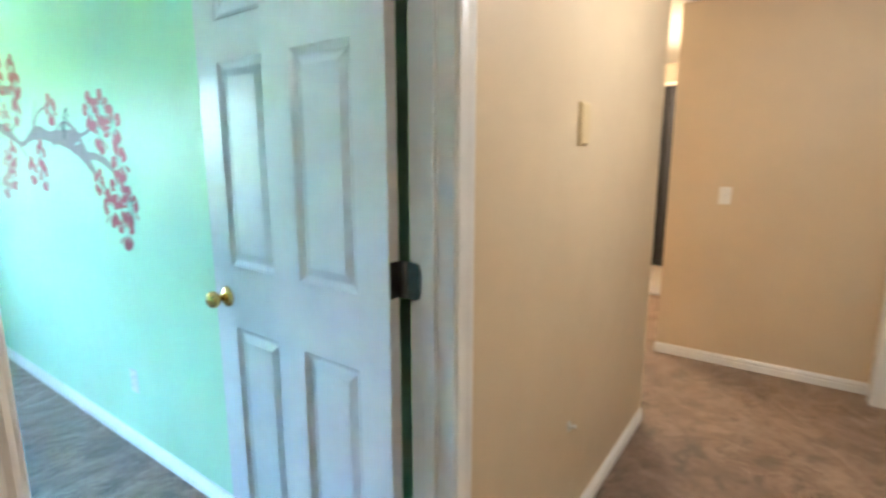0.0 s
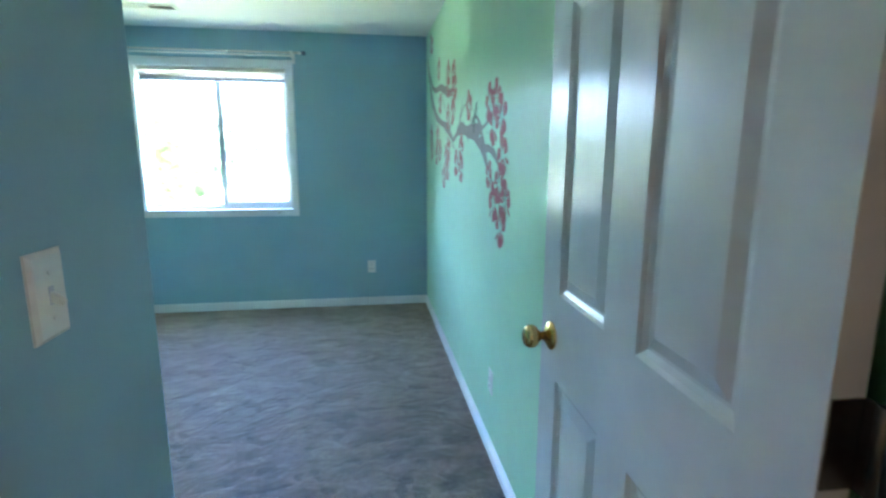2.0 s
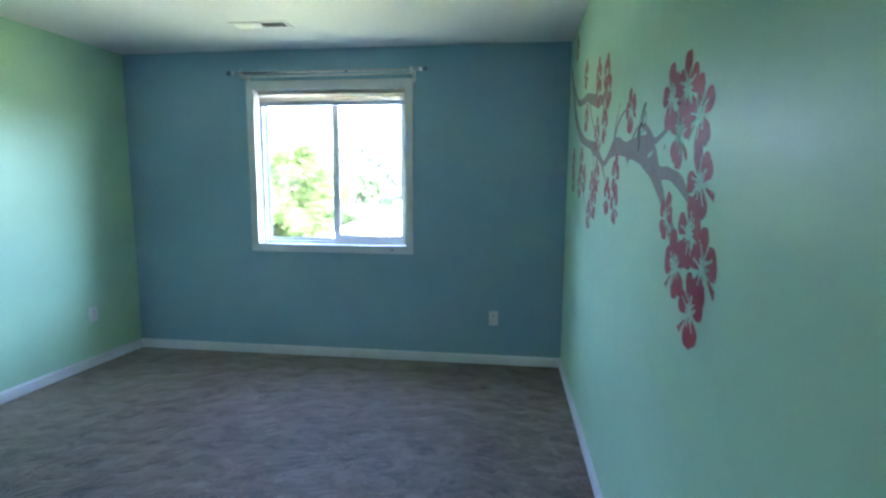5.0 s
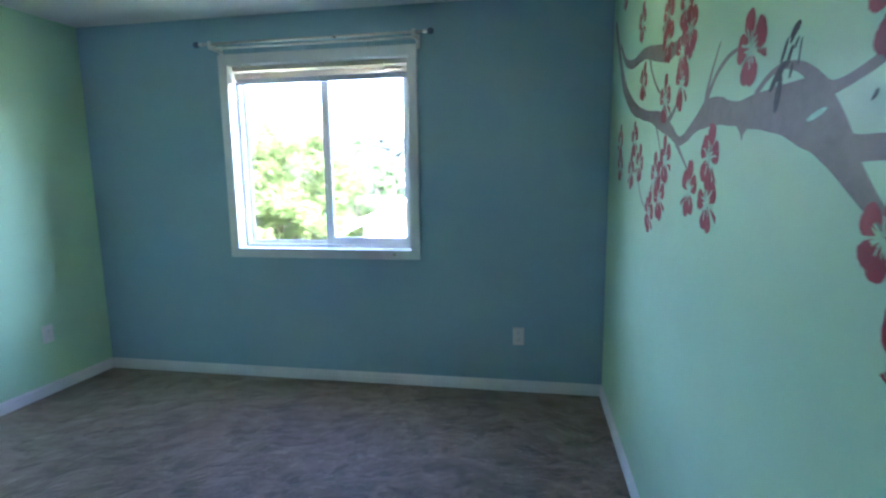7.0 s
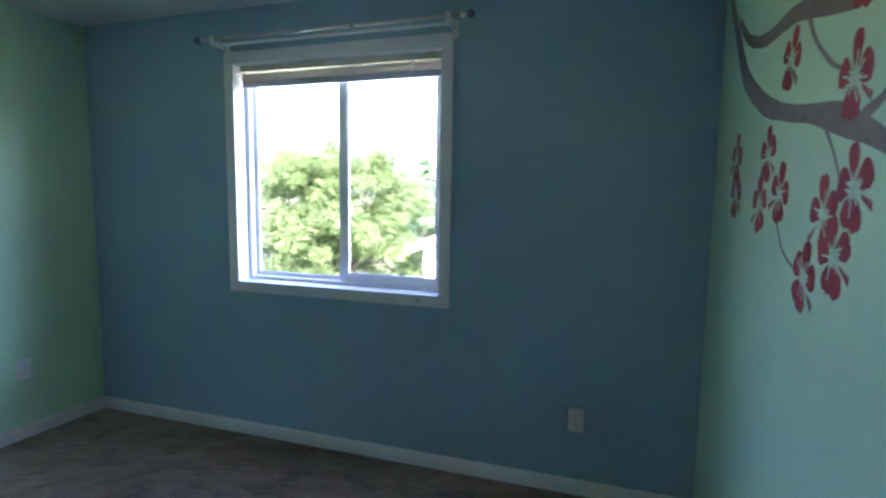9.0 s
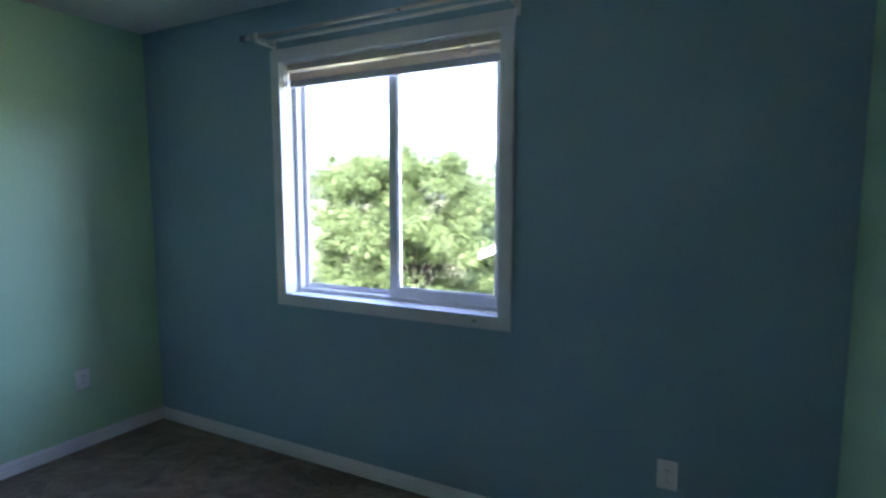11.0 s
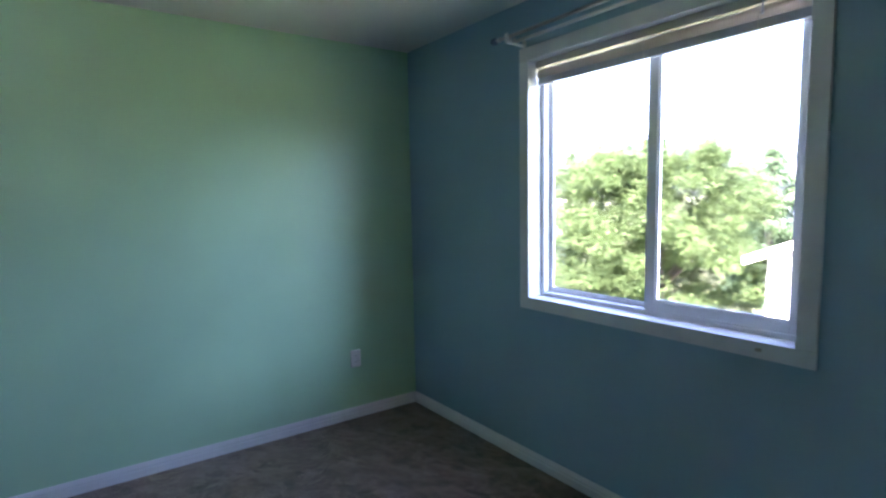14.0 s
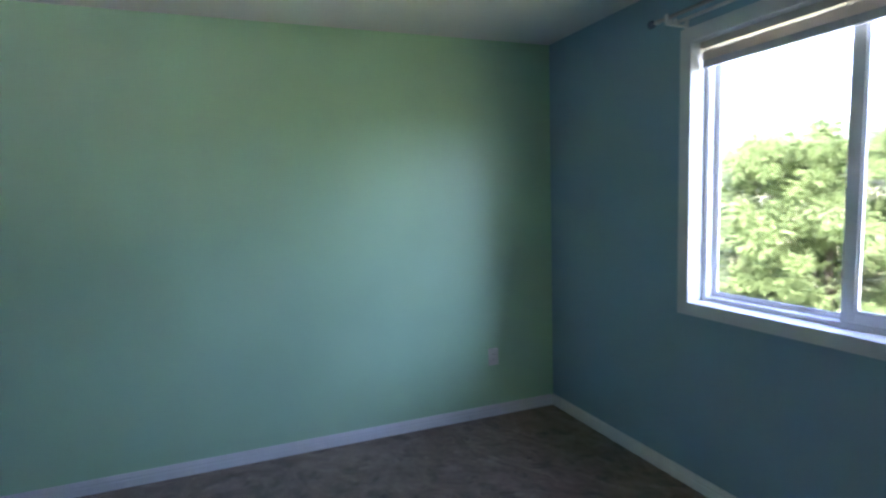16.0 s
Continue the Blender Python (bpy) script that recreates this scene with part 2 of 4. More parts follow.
leaf_bright = leaf_material("leaf_bright", (0.068, 0.106, 0.036), (0.124, 0.178, 0.058), 0.54)
# haze over the far conifers put into the colour: paler and bluish
leaf_hazed = leaf_material("leaf_hazed", (0.085, 0.110, 0.105), (0.115, 0.145, 0.135), 0.3)
leaf_pale = leaf_material("leaf_pale", (0.06, 0.105, 0.045), (0.11, 0.165, 0.075), 0.4)
siding = plain("white_siding", (0.70, 0.69, 0.66), 0.7, 0, 0.05)
roofing = plain("grey_shingle", (0.20, 0.19, 0.18), 0.9, 0, 0.25)
grass_mat = plain("dry_lawn", (0.14, 0.155, 0.065), 0.95, 0, 0.35)


# ---- mesh helpers ----
def box(bm, lo, hi, bevel=0.0, matrix=None):
    """A box between two corners, with softened edges when asked."""
    lo, hi = Vector(lo), Vector(hi)
    made = bmesh.ops.create_cube(bm, size=1)["verts"]
    bmesh.ops.scale(bm, vec=hi - lo, verts=made)
    bmesh.ops.translate(bm, vec=(lo + hi) / 2, verts=made)
    if bevel:
        edges = list({e for v in made for e in v.link_edges})
        out = bmesh.ops.bevel(bm, geom=edges, offset=bevel, segments=2, affect="EDGES", profile=0.5)
        made = list({v for f in out["faces"] for v in f.verts} | {v for v in made if v.is_valid})
    if matrix:
        bmesh.ops.transform(bm, matrix=matrix, verts=made)
    return made


def lathe(bm, profile, axis_at, axis_to, steps=24):
    """A turned shape: profile rows of (along, radius) from axis_at towards axis_to."""
    at, way = Vector(axis_at), (Vector(axis_to) - Vector(axis_at)).normalized()
    side = way.orthogonal().normalized()
    other = way.cross(side)
    rings = []
    for along, radius in profile:
        rings.append([bm.verts.new(at + way * along + (side * math.cos(a) + other * math.sin(a)) * max(radius, 1e-4))
                      for a in (2 * math.pi * n / steps for n in range(steps))])
    for low, high in zip(rings, rings[1:]):
        for n in range(steps):
            bm.faces.new((low[n], low[(n + 1) % steps], high[(n + 1) % steps], high[n])).smooth = True
    bm.faces.new(rings[0][::-1])
    bm.faces.new(rings[-1])


def prism(bm, outline, depth):
    """An outline of 3D points pushed along depth."""
    depth = Vector(depth)
    front = [bm.verts.new(Vector(p)) for p in outline]
    back = [bm.verts.new(Vector(p) + depth) for p in outline]
    bm.faces.new(front)
    bm.faces.new(back[::-1])
    for n in range(len(front)):
        m = (n + 1) % len(front)
        bm.faces.new((front[m], front[n], back[n], back[m]))


def mesh_from(name, bm, materials):
    bmesh.ops.recalc_face_normals(bm, faces=bm.faces)
    data = bpy.data.meshes.new(name)
    bm.to_mesh(data)
    bm.free()
    for m in materials if isinstance(materials, (list, tuple)) else [materials]:
        data.materials.append(m)
    return data


def part(name, bm, material, parent, label=""):
    ob = new(name, mesh_from(name, bm, material))
    ob.parent = parent
    return tagged(ob, label)


def thing(name, at, label, category, group="", kind=""):
    ob = new(name)
    ob.empty_display_size = 0.05
    ob.location = at
    return tagged(ob, label, category, group, kind)


def structure(name, bm, material, label, category):
    return tagged(new(name, mesh_from(name, bm, material)), label, category, "", "structure")


def one_box(lo, hi, bevel=0.0):
    bm = bmesh.new()
    box(bm, lo, hi, bevel)
    return bm


def shifted(bm, at):
    """Moves a mesh built in room coordinates so that it sits right under a thing at that place."""
    bmesh.ops.translate(bm, vec=-Vector(at), verts=bm.verts)
    return bm


# ---- plan ----
X_WINDOW, X_BACK, X_DOOR_IN, X_DOOR_OUT = -4.93, -1.25, -0.545, -0.425
Y_MURAL, Y_SOUTH, Y_NOOK = 1.216, -2.343, 0.244
SKEW = -0.060  # slant of the south wall, set so that its foot fits the camera's view
Y_SOUTH_END = Y_SOUTH + SKEW * (X_BACK - X_WINDOW)
CEIL = 2.44
OPEN_LO, OPEN_HI, OPEN_TOP = 0.333, 1.095, 2.045
WIN_Y0, WIN_Y1, WIN_Z0, WIN_Z1 = -1.222, -0.008, 0.925, 2.138
OUT = 0.17
HALL_E, HALL_N, HALL_S, HALL_CORNER = 1.75, 4.06, -1.3, 2.95
STUB_X, STUB_Y = 0.645, 3.905


# ---- floor and ceiling ----
bm = bmesh.new()
box(bm, (X_WINDOW - 0.05, Y_SOUTH_END - 0.05, -0.03), (HALL_E + 0.12, 6.6, 0.0))
structure("floor", bm, carpet, "worn taupe cut-pile carpet with swept nap", "carpet floor")
bm = bmesh.new()
box(bm, (X_WINDOW - 0.05, Y_SOUTH_END - 0.05, CEIL), (HALL_E + 0.12, 6.6, CEIL + 0.12))
structure("ceiling", bm, ceiling_paint, "white textured drywall ceiling", "ceiling")


# ---- walls ----
def wall_with_hole(name, lo, hi, hole_lo, hole_hi, mats, label, pick):
    """A wall thick along x, with an opening through it. pick(face) gives a face's material."""
    bm = bmesh.new()
    box(bm, lo, (hi[0], hole_lo[0], hi[2]))
    box(bm, (lo[0], hole_hi[0], lo[2]), hi)
    if hole_lo[1] > lo[2] + 0.001:
        box(bm, (lo[0], hole_lo[0], lo[2]), (hi[0], hole_hi[0], hole_lo[1]))
    box(bm, (lo[0], hole_lo[0], hole_hi[1]), (hi[0], hole_hi[0], hi[2]))
    bmesh.ops.recalc_face_normals(bm, faces=bm.faces)
    for f in bm.faces:
        f.material_index = pick(f)
    return structure(name, bm, mats, label, "wall")


wall_with_hole("wall_west", (X_WINDOW - OUT, Y_SOUTH - 0.12, 0), (X_WINDOW, Y_MURAL + 0.12, CEIL), (WIN_Y0 - 0.02, WIN_Z0 - 0.02), (WIN_Y1 + 0.02, WIN_Z1 + 0.02),
               [blue, siding], "slate-blue painted wall round the window", lambda f: 1 if f.normal.x < -0.9 else 0)
bm = one_box((X_WINDOW, Y_MURAL, 0), (X_DOOR_IN, Y_MURAL + 0.12, CEIL))
structure("wall_north", bm, mint, "mint-green painted wall with a mural", "wall")
bm = bmesh.new()
prism(bm, [(X_WINDOW, Y_SOUTH - 0.12, 0), (X_BACK + 0.1, Y_SOUTH_END - 0.126, 0), (X_BACK + 0.1, Y_SOUTH_END - 0.006, 0), (X_WINDOW, Y_SOUTH, 0)], (0, 0, CEIL))
structure("wall_south", bm, mint, "plain mint-green painted wall", "wall")
bm = one_box((X_BACK, Y_SOUTH_END, 0), (X_BACK + 0.1, Y_NOOK - 0.1, CEIL))
structure("wall_east", bm, blue, "blue painted wall beside the entry", "wall")
bm = one_box((X_BACK, Y_NOOK - 0.1, 0), (X_DOOR_IN, Y_NOOK, CEIL))
edges = [e for e in bm.edges if abs(e.verts[0].co.x - X_BACK) < 1e-4 and abs(e.verts[1].co.x - X_BACK) < 1e-4 and abs(e.verts[0].co.z - e.verts[1].co.z) > 1]
bmesh.ops.bevel(bm, geom=edges, offset=0.012, segments=4, affect="EDGES", profile=0.5)
structure("wall_entry", bm, blue, "blue painted entry wall with a light switch", "wall")
wall_with_hole("wall_door", (X_DOOR_IN, HALL_S, 0), (X_DOOR_OUT, HALL_CORNER, CEIL), (OPEN_LO - 0.018, 0.0), (OPEN_HI + 0.018, OPEN_TOP + 0.018),
               [blue, beige, mint], "painted wall with the bedroom doorway", lambda f: (0 if f.calc_center_median().y < 0.9 else 2) if f.normal.x < -0.9 else 1)
# the hall
bm = one_box((-0.59, HALL_N, 0), (HALL_E + 0.12, HALL_N + 0.12, CEIL))
structure("wall_hall_end", bm, beige, "beige painted hall end wall", "wall")
bm = one_box((HALL_E, HALL_S, 0), (HALL_E + 0.12, HALL_N, CEIL))
structure("wall_hall_east", bm, beige, "beige painted hall side wall", "wall")
bm = one_box((STUB_X, STUB_Y, 0), (STUB_X + 0.12, HALL_N, CEIL))
structure("wall_hall_stub", bm, beige, "short beige wall end at a wide hall opening", "wall")
bm = one_box((X_DOOR_IN, HALL_S - 0.12, 0), (HALL_E + 0.12, HALL_S, CEIL))
structure("wall_hall_south", bm, beige, "beige painted hall wall", "wall")
bm = one_box((-2.4, HALL_CORNER - 0.12, 0), (X_DOOR_IN, HALL_CORNER, CEIL))
structure("wall_passage", bm, beige, "beige painted passage wall", "wall")
bm = one_box((-2.5, HALL_CORNER - 0.12, 0), (-2.4, 6.5, CEIL))
structure("wall_passage_west", bm, beige, "beige painted passage end wall", "wall")
bm = one_box((-0.59, HALL_N + 0.12, 0), (-0.47, 6.5, CEIL))
structure("wall_bath_east", bm, beige, "beige painted bathroom wall", "wall")
bm = one_box((-2.4, 6.4, 0), (-0.59, 6.5, CEIL))
structure("wall_bath_north", bm, beige, "warm beige painted bathroom wall", "wall")


# ---- baseboards ----
def baseboard(start, end, normal, height=0.074, thick=0.013):
    """A moulded board: flat face, a bead groove and a stepped top."""
    (x0, y0), (x1, y1), (nx, ny) = start, end, normal
    bm = bmesh.new()
    shape = [(0, 0), (thick, 0), (thick, height * 0.52), (thick - 0.0035, height * 0.56), (thick - 0.0035, height * 0.60), (thick - 0.001, height * 0.64),
             (thick - 0.001, height * 0.78), (thick - 0.005, height * 0.82), (thick - 0.005, height * 0.88), (thick - 0.009, height * 0.97), (0, height)]
    prism(bm, [(x0 + nx * d, y0 + ny * d, z) for d, z in shape], (x1 - x0, y1 - y0, 0))
    return structure("baseboard", bm, white_trim, "white moulded baseboard", "baseboard")


baseboard((X_WINDOW, Y_SOUTH), (X_WINDOW, Y_MURAL), (1, 0))
baseboard((X_WINDOW + 0.014, Y_MURAL), (X_DOOR_IN - 0.02, Y_MURAL), (0, -1))
baseboard((X_WINDOW + 0.014, Y_SOUTH + SKEW * 0.014), (X_BACK, Y_SOUTH_END), (0, 1))
baseboard((X_BACK, Y_SOUTH_END + 0.014), (X_BACK, Y_NOOK), (-1, 0))
baseboard((X_BACK, Y_NOOK), (X_DOOR_IN - 0.02, Y_NOOK), (0, 1))
baseboard((X_DOOR_OUT, OPEN_HI + 0.063), (X_DOOR_OUT, HALL_CORNER), (1, 0))
baseboard((-0.59, HALL_N), (STUB_X, HALL_N), (0, -1))
baseboard((HALL_E, HALL_S), (HALL_E, HALL_N), (-1, 0))
baseboard((-0.59, HALL_N), (-0.59, 5.28), (-1, 0))


# ---- door frame ----
def casing_profile(bm, start, end, across, out, width=0.057, thick=0.016):
    """Colonial casing: a rounded inner bead, a cove and a thick outer back band."""
    start, end, across, out = (Vector(v) for v in (start, end, across, out))
    shape = [(0, 0), (0, 0.007), (0.006, 0.010), (0.012, 0.008), (0.030, 0.010), (0.040, 0.0135), (width - 0.008, thick), (width - 0.002, thick - 0.002), (width, thick - 0.006), (width, 0)]
    prism(bm, [start + across * a + out * o for a, o in shape], end - start)


frame_at = (X_DOOR_OUT - 0.06, (OPEN_LO + OPEN_HI) / 2, 0)
door_frame = thing("door_frame", frame_at, "white painted door frame with moulded casing", "door frame", "", "structure")
for y, w in ((OPEN_LO, -0.018), (OPEN_HI, 0.018)):
    bm = one_box((X_DOOR_IN - 0.002, min(y, y + w), 0), (X_DOOR_OUT + 0.002, max(y, y + w), OPEN_TOP), 0.0015)
    part("jamb", shifted(bm, frame_at), white_trim, door_frame)
    inward = 1 if w < 0 else -1
    bm = one_box((X_DOOR_IN + 0.040, min(y, y + inward * 0.011), 0), (X_DOOR_IN + 0.075, max(y, y + inward * 0.011), OPEN_TOP - 0.012), 0.002)
    part("door_stop", shifted(bm, frame_at), white_trim, door_frame)
bm = one_box((X_DOOR_IN - 0.002, OPEN_LO - 0.018, OPEN_TOP), (X_DOOR_OUT + 0.002, OPEN_HI + 0.018, OPEN_TOP + 0.018), 0.0015)
part("head_jamb", shifted(bm, frame_at), white_trim, door_frame)
for x, ox in ((X_DOOR_OUT, 1), (X_DOOR_IN, -1)):
    reach = OPEN_LO - 0.057 if ox > 0 else Y_NOOK + 0.002
    for y, sy in ((OPEN_LO - 0.006, -1), (OPEN_HI + 0.006, 1)):
        bm = bmesh.new()
        casing_profile(bm, (x, y, 0), (x, y, OPEN_TOP + 0.006), (0, sy, 0), (ox, 0, 0))
        part("casing", shifted(bm, frame_at), white_trim, door_frame)
    bm = bmesh.new()
    casing_profile(bm, (x, reach, OPEN_TOP + 0.006), (x, OPEN_HI + 0.063, OPEN_TOP + 0.006), (0, 0, 1), (ox, 0, 0))
    part("head_casing", shifted(bm, frame_at), white_trim, door_frame)


# ---- the bedroom door, standing open against the mural wall ----
DOOR_W, DOOR_H, DOOR_T = 0.762, 2.03, 0.035


def panelled_face(bm, y, sign, us, zs):
    """One face of a six-panel door at depth y, looking along sign: sunk moulding round raised fields."""
    rings = ((0.0, 0.0), (0.006, 0.006), (0.016, 0.0105), (0.021, 0.0105), (0.043, 0.003))
    for i in range(len(us) - 1):
        for j in range(len(zs) - 1):
            u0, u1, z0, z1 = us[i], us[i + 1], zs[j], zs[j + 1]
            if i % 2 == 1 and j % 2 == 1:
                loops = []
                for inset, depth in rings:
                    loops.append([bm.verts.new((u, y - sign * depth, z)) for u, z in
                                  ((u0 + inset, z0 + inset), (u1 - inset, z0 + inset), (u1 - inset, z1 - inset), (u0 + inset, z1 - inset))])
                for a, b in zip(loops, loops[1:]):
                    for n in range(4):
                        bm.faces.new((a[n], a[(n + 1) % 4], b[(n + 1) % 4], b[n]))
                bm.faces.new(loops[-1])
            else:
                bm.faces.new([bm.verts.new(p) for p in ((u0, y, z0), (u1, y, z0), (u1, y, z1), (u0, y, z1))])


def six_panel_slab():
    bm = bmesh.new()
    us = (0.0, 0.106, 0.325, 0.437, 0.656, DOOR_W)
    zs = (0.0, 0.235, 0.902, 1.099, 1.694, 1.805, 1.918, DOOR_H)
    panelled_face(bm, 0.0, -1, us, zs)
    panelled_face(bm, DOOR_T, 1, us, zs)
    for a, b in (((0, 0), (0, DOOR_H)), ((0, DOOR_H), (DOOR_W, DOOR_H)), ((DOOR_W, DOOR_H), (DOOR_W, 0)), ((DOOR_W, 0), (0, 0))):
        bm.faces.new([bm.verts.new(p) for p in ((a[0], 0, a[1]), (b[0], 0, b[1]), (b[0], DOOR_T, b[1]), (a[0], DOOR_T, a[1]))])
    bmesh.ops.remove_doubles(bm, verts=bm.verts, dist=1e-5)
    return bm


def knob_shape(bm, at, to):
    lathe(bm, [(0.016, 0.011), (0.026, 0.010), (0.031, 0.014), (0.036, 0.022), (0.044, 0.0265), (0.053, 0.0265), (0.060, 0.0235), (0.064, 0.018), (0.0645, 0.0)], at, to, 32)


def rose_shape(bm, at, to):
    lathe(bm, [(-0.001, 0.033), (0.004, 0.033), (0.008, 0.030), (0.011, 0.022), (0.016, 0.015), (0.017, 0.011)], at, to, 32)


def build_door(name, at, turn, label, with_hinges=True):
    door = thing(name, at, label, "door", "", "structure")
    door.rotation_euler = (0, 0, radians(turn))
    part("door_leaf", six_panel_slab(), door_paint, door)
    for y, to in ((0.0, -1), (DOOR_T, 1)):
        bm = bmesh.new()
        rose_shape(bm, (0.069, y, 0.996), (0.069, y + to, 0.996))
        rose = part("rose", bm, brass, door, "polished brass rose")
        bm = bmesh.new()
        knob_shape(bm, (0.069, y, 0.996), (0.069, y + to, 0.996))
        part("knob", bm, brass, rose, "polished brass door knob")
    part("latch_plate", one_box((-0.001, 0.006, 0.968), (0.001, 0.029, 1.024)), brass, door, "brass latch plate")
    if with_hinges:
        for z in (0.20, 1.148, 1.80):
            bm = bmesh.new()
            box(bm, (DOOR_W - 0.001, 0.002, z - 0.044), (DOOR_W + 0.0016, DOOR_T + 0.002, z + 0.044), 0.0008)
            hinge = part("hinge", bm, bronze, door, "dull metal butt hinge")
            bm = bmesh.new()
            lathe(bm, [(0, 0.0045), (0.002, 0.006), (0.086, 0.006), (0.088, 0.0045)], (DOOR_W + 0.018, DOOR_T + 0.001, z - 0.044), (DOOR_W + 0.018, DOOR_T + 0.001, z), 16)
            part("knuckle", bm, bronze, hinge)
            bm = bmesh.new()
            x0, x1, r = DOOR_W + 0.001, DOOR_W + 0.060, 0.013
            ring = [(x0, DOOR_T - 0.001, z - 0.044)]
            for sign in (-1, 1):
                for k in range(6):
                    a = sign * radians(90 - 18 * k) if sign < 0 else radians(18 * k)
                    ring.append((x1 - r + r * math.cos(a), DOOR_T - 0.001, z + sign * (0.044 - r) + r * math.sin(a)))
            ring.append((x0, DOOR_T - 0.001, z + 0.044))
            prism(bm, ring, (0, 0.0022, 0))
            part("jamb_leaf", bm, bronze, hinge)
    return door


build_door("door_1", (-1.334, 1.068, 0.012), -1.5, "white six-panel door standing open with brass knob")

# white trim round the wall end at the wide hall opening
hall_frame_at = (STUB_X + 0.06, STUB_Y, 0)
hall_frame = thing("door_frame", hall_frame_at, "white moulded casing round a hall wall end", "door frame", "", "structure")
for x, out in ((STUB_X, -1), (STUB_X + 0.12, 1)):
    bm = bmesh.new()
    casing_profile(bm, (x, STUB_Y, 0), (x, STUB_Y, 2.05), (0, 1, 0), (out, 0, 0), 0.06, 0.016)
    part("casing", shifted(bm, hall_frame_at), white_trim, hall_frame)
part("jamb", shifted(one_box((STUB_X - 0.004, STUB_Y - 0.018, 0), (STUB_X + 0.124, STUB_Y, 2.05), 0.002), hall_frame_at), white_trim, hall_frame)


# ---- window ----
win_at = (X_WINDOW, (WIN_Y0 + WIN_Y1) / 2, WIN_Z0)
window = thing("window_1", win_at, "white vinyl sliding window with flat white casing", "window", "", "structure")
CW = 0.062
for name, lo, hi in (("casing_bottom", (WIN_Y0 - CW, WIN_Z0 - CW), (WIN_Y1 + CW, WIN_Z0)), ("casing_top", (WIN_Y0 - CW, WIN_Z1), (WIN_Y1 + CW, WIN_Z1 + 0.068)),
                     ("casing_side", (WIN_Y0 - CW, WIN_Z0), (WIN_Y0, WIN_Z1)), ("casing_side", (WIN_Y1, WIN_Z0), (WIN_Y1 + CW, WIN_Z1))):
    bm = one_box((X_WINDOW, lo[0], lo[1]), (X_WINDOW + 0.017, hi[0], hi[1]), 0.003)
    part(name, shifted(bm, win_at), white_trim, window, "flat white painted casing board")
DEEP = X_WINDOW - 0.155
for name, lo, hi in (("sill_liner", (WIN_Y0 - 0.018, WIN_Z0 - 0.018), (WIN_Y1 + 0.018, WIN_Z0)), ("head_liner", (WIN_Y0 - 0.018, WIN_Z1), (WIN_Y1 + 0.018, WIN_Z1 + 0.018)),
                     ("side_liner", (WIN_Y0 - 0.018, WIN_Z0), (WIN_Y0, WIN_Z1)), ("side_liner", (WIN_Y1, WIN_Z0), (WIN_Y1 + 0.018, WIN_Z1))):
    bm = one_box((DEEP, lo[0], lo[1]), (X_WINDOW + 0.001, hi[0], hi[1]), 0.001)
    part(name, shifted(bm, win_at), white_trim, window)


def sash(name, x0, x1, y0, y1, z0, z1, side, bottom, top, label):
    """A glazed vinyl frame with stepped glazing beads."""
    bm = bmesh.new()
    box(bm, (x0, y0, z0), (x1, y0 + side[0], z1), 0.002)
    box(bm, (x0, y1 - side[1], z0), (x1, y1, z1), 0.002)
    box(bm, (x0, y0 + side[0], z0), (x1, y1 - side[1], z0 + bottom), 0.002)
    box(bm, (x0, y0 + side[0], z1 - top), (x1, y1 - side[1], z1), 0.002)
    frame_ob = part(name, shifted(bm, win_at), vinyl, window, label)
    xm = (x0 + x1) / 2
    bm = bmesh.new()
    box(bm, (xm - 0.002, y0 + side[0] - 0.004, z0 + bottom - 0.004), (xm + 0.002, y1 - side[1] + 0.004, z1 - top + 0.004))
    pane = part("pane", shifted(bm, win_at), glass, frame_ob, "clear window pane")
    pane.visible_shadow = False
    bead = 0.009
    bm = bmesh.new()
    a0, a1, b0, b1 = y0 + side[0], y1 - side[1], z0 + bottom, z1 - top
    box(bm, (xm + 0.003, a0, b0), (x1 - 0.006, a0 + bead, b1))
    box(bm, (xm + 0.003, a1 - bead, b0), (x1 - 0.006, a1, b1))
    box(bm, (xm + 0.003, a0 + bead, b0), (x1 - 0.006, a1 - bead, b0 + bead))
    box(bm, (xm + 0.003, a0 + bead, b1 - bead), (x1 - 0.006, a1 - bead, b1))
    part("glazing_bead", shifted(bm, win_at), vinyl, frame_ob)
    return frame_ob


MEET = -0.600
bm = bmesh.new()
fx0, fx1, fr = DEEP + 0.004, DEEP + 0.075, 0.022
box(bm, (fx0, WIN_Y0, WIN_Z0), (fx1, WIN_Y0 + fr, WIN_Z1), 0.002)
box(bm, (fx0, WIN_Y1 - fr, WIN_Z0), (fx1, WIN_Y1, WIN_Z1), 0.002)
box(bm, (fx0, WIN_Y0 + fr, WIN_Z0), (fx1, WIN_Y1 - fr, WIN_Z0 + 0.020), 0.002)
box(bm, (fx0, WIN_Y0 + fr, WIN_Z1 - 0.020), (fx1, WIN_Y1 - fr, WIN_Z1), 0.002)
part("window_frame", shifted(bm, win_at), vinyl, window, "white vinyl window frame")
sash("fixed_sash", DEEP + 0.008, DEEP + 0.034, WIN_Y0 + fr, MEET + 0.012, WIN_Z0 + 0.020, WIN_Z1 - 0.020, (0.014, 0.034), 0.014, 0.014, "fixed glazed sash")
sash("sliding_sash", DEEP + 0.037, DEEP + 0.068, MEET - 0.022, WIN_Y1 - fr, WIN_Z0 + 0.020, WIN_Z1 - 0.020, (0.046, 0.026), 0.042, 0.040, "sliding glazed sash")
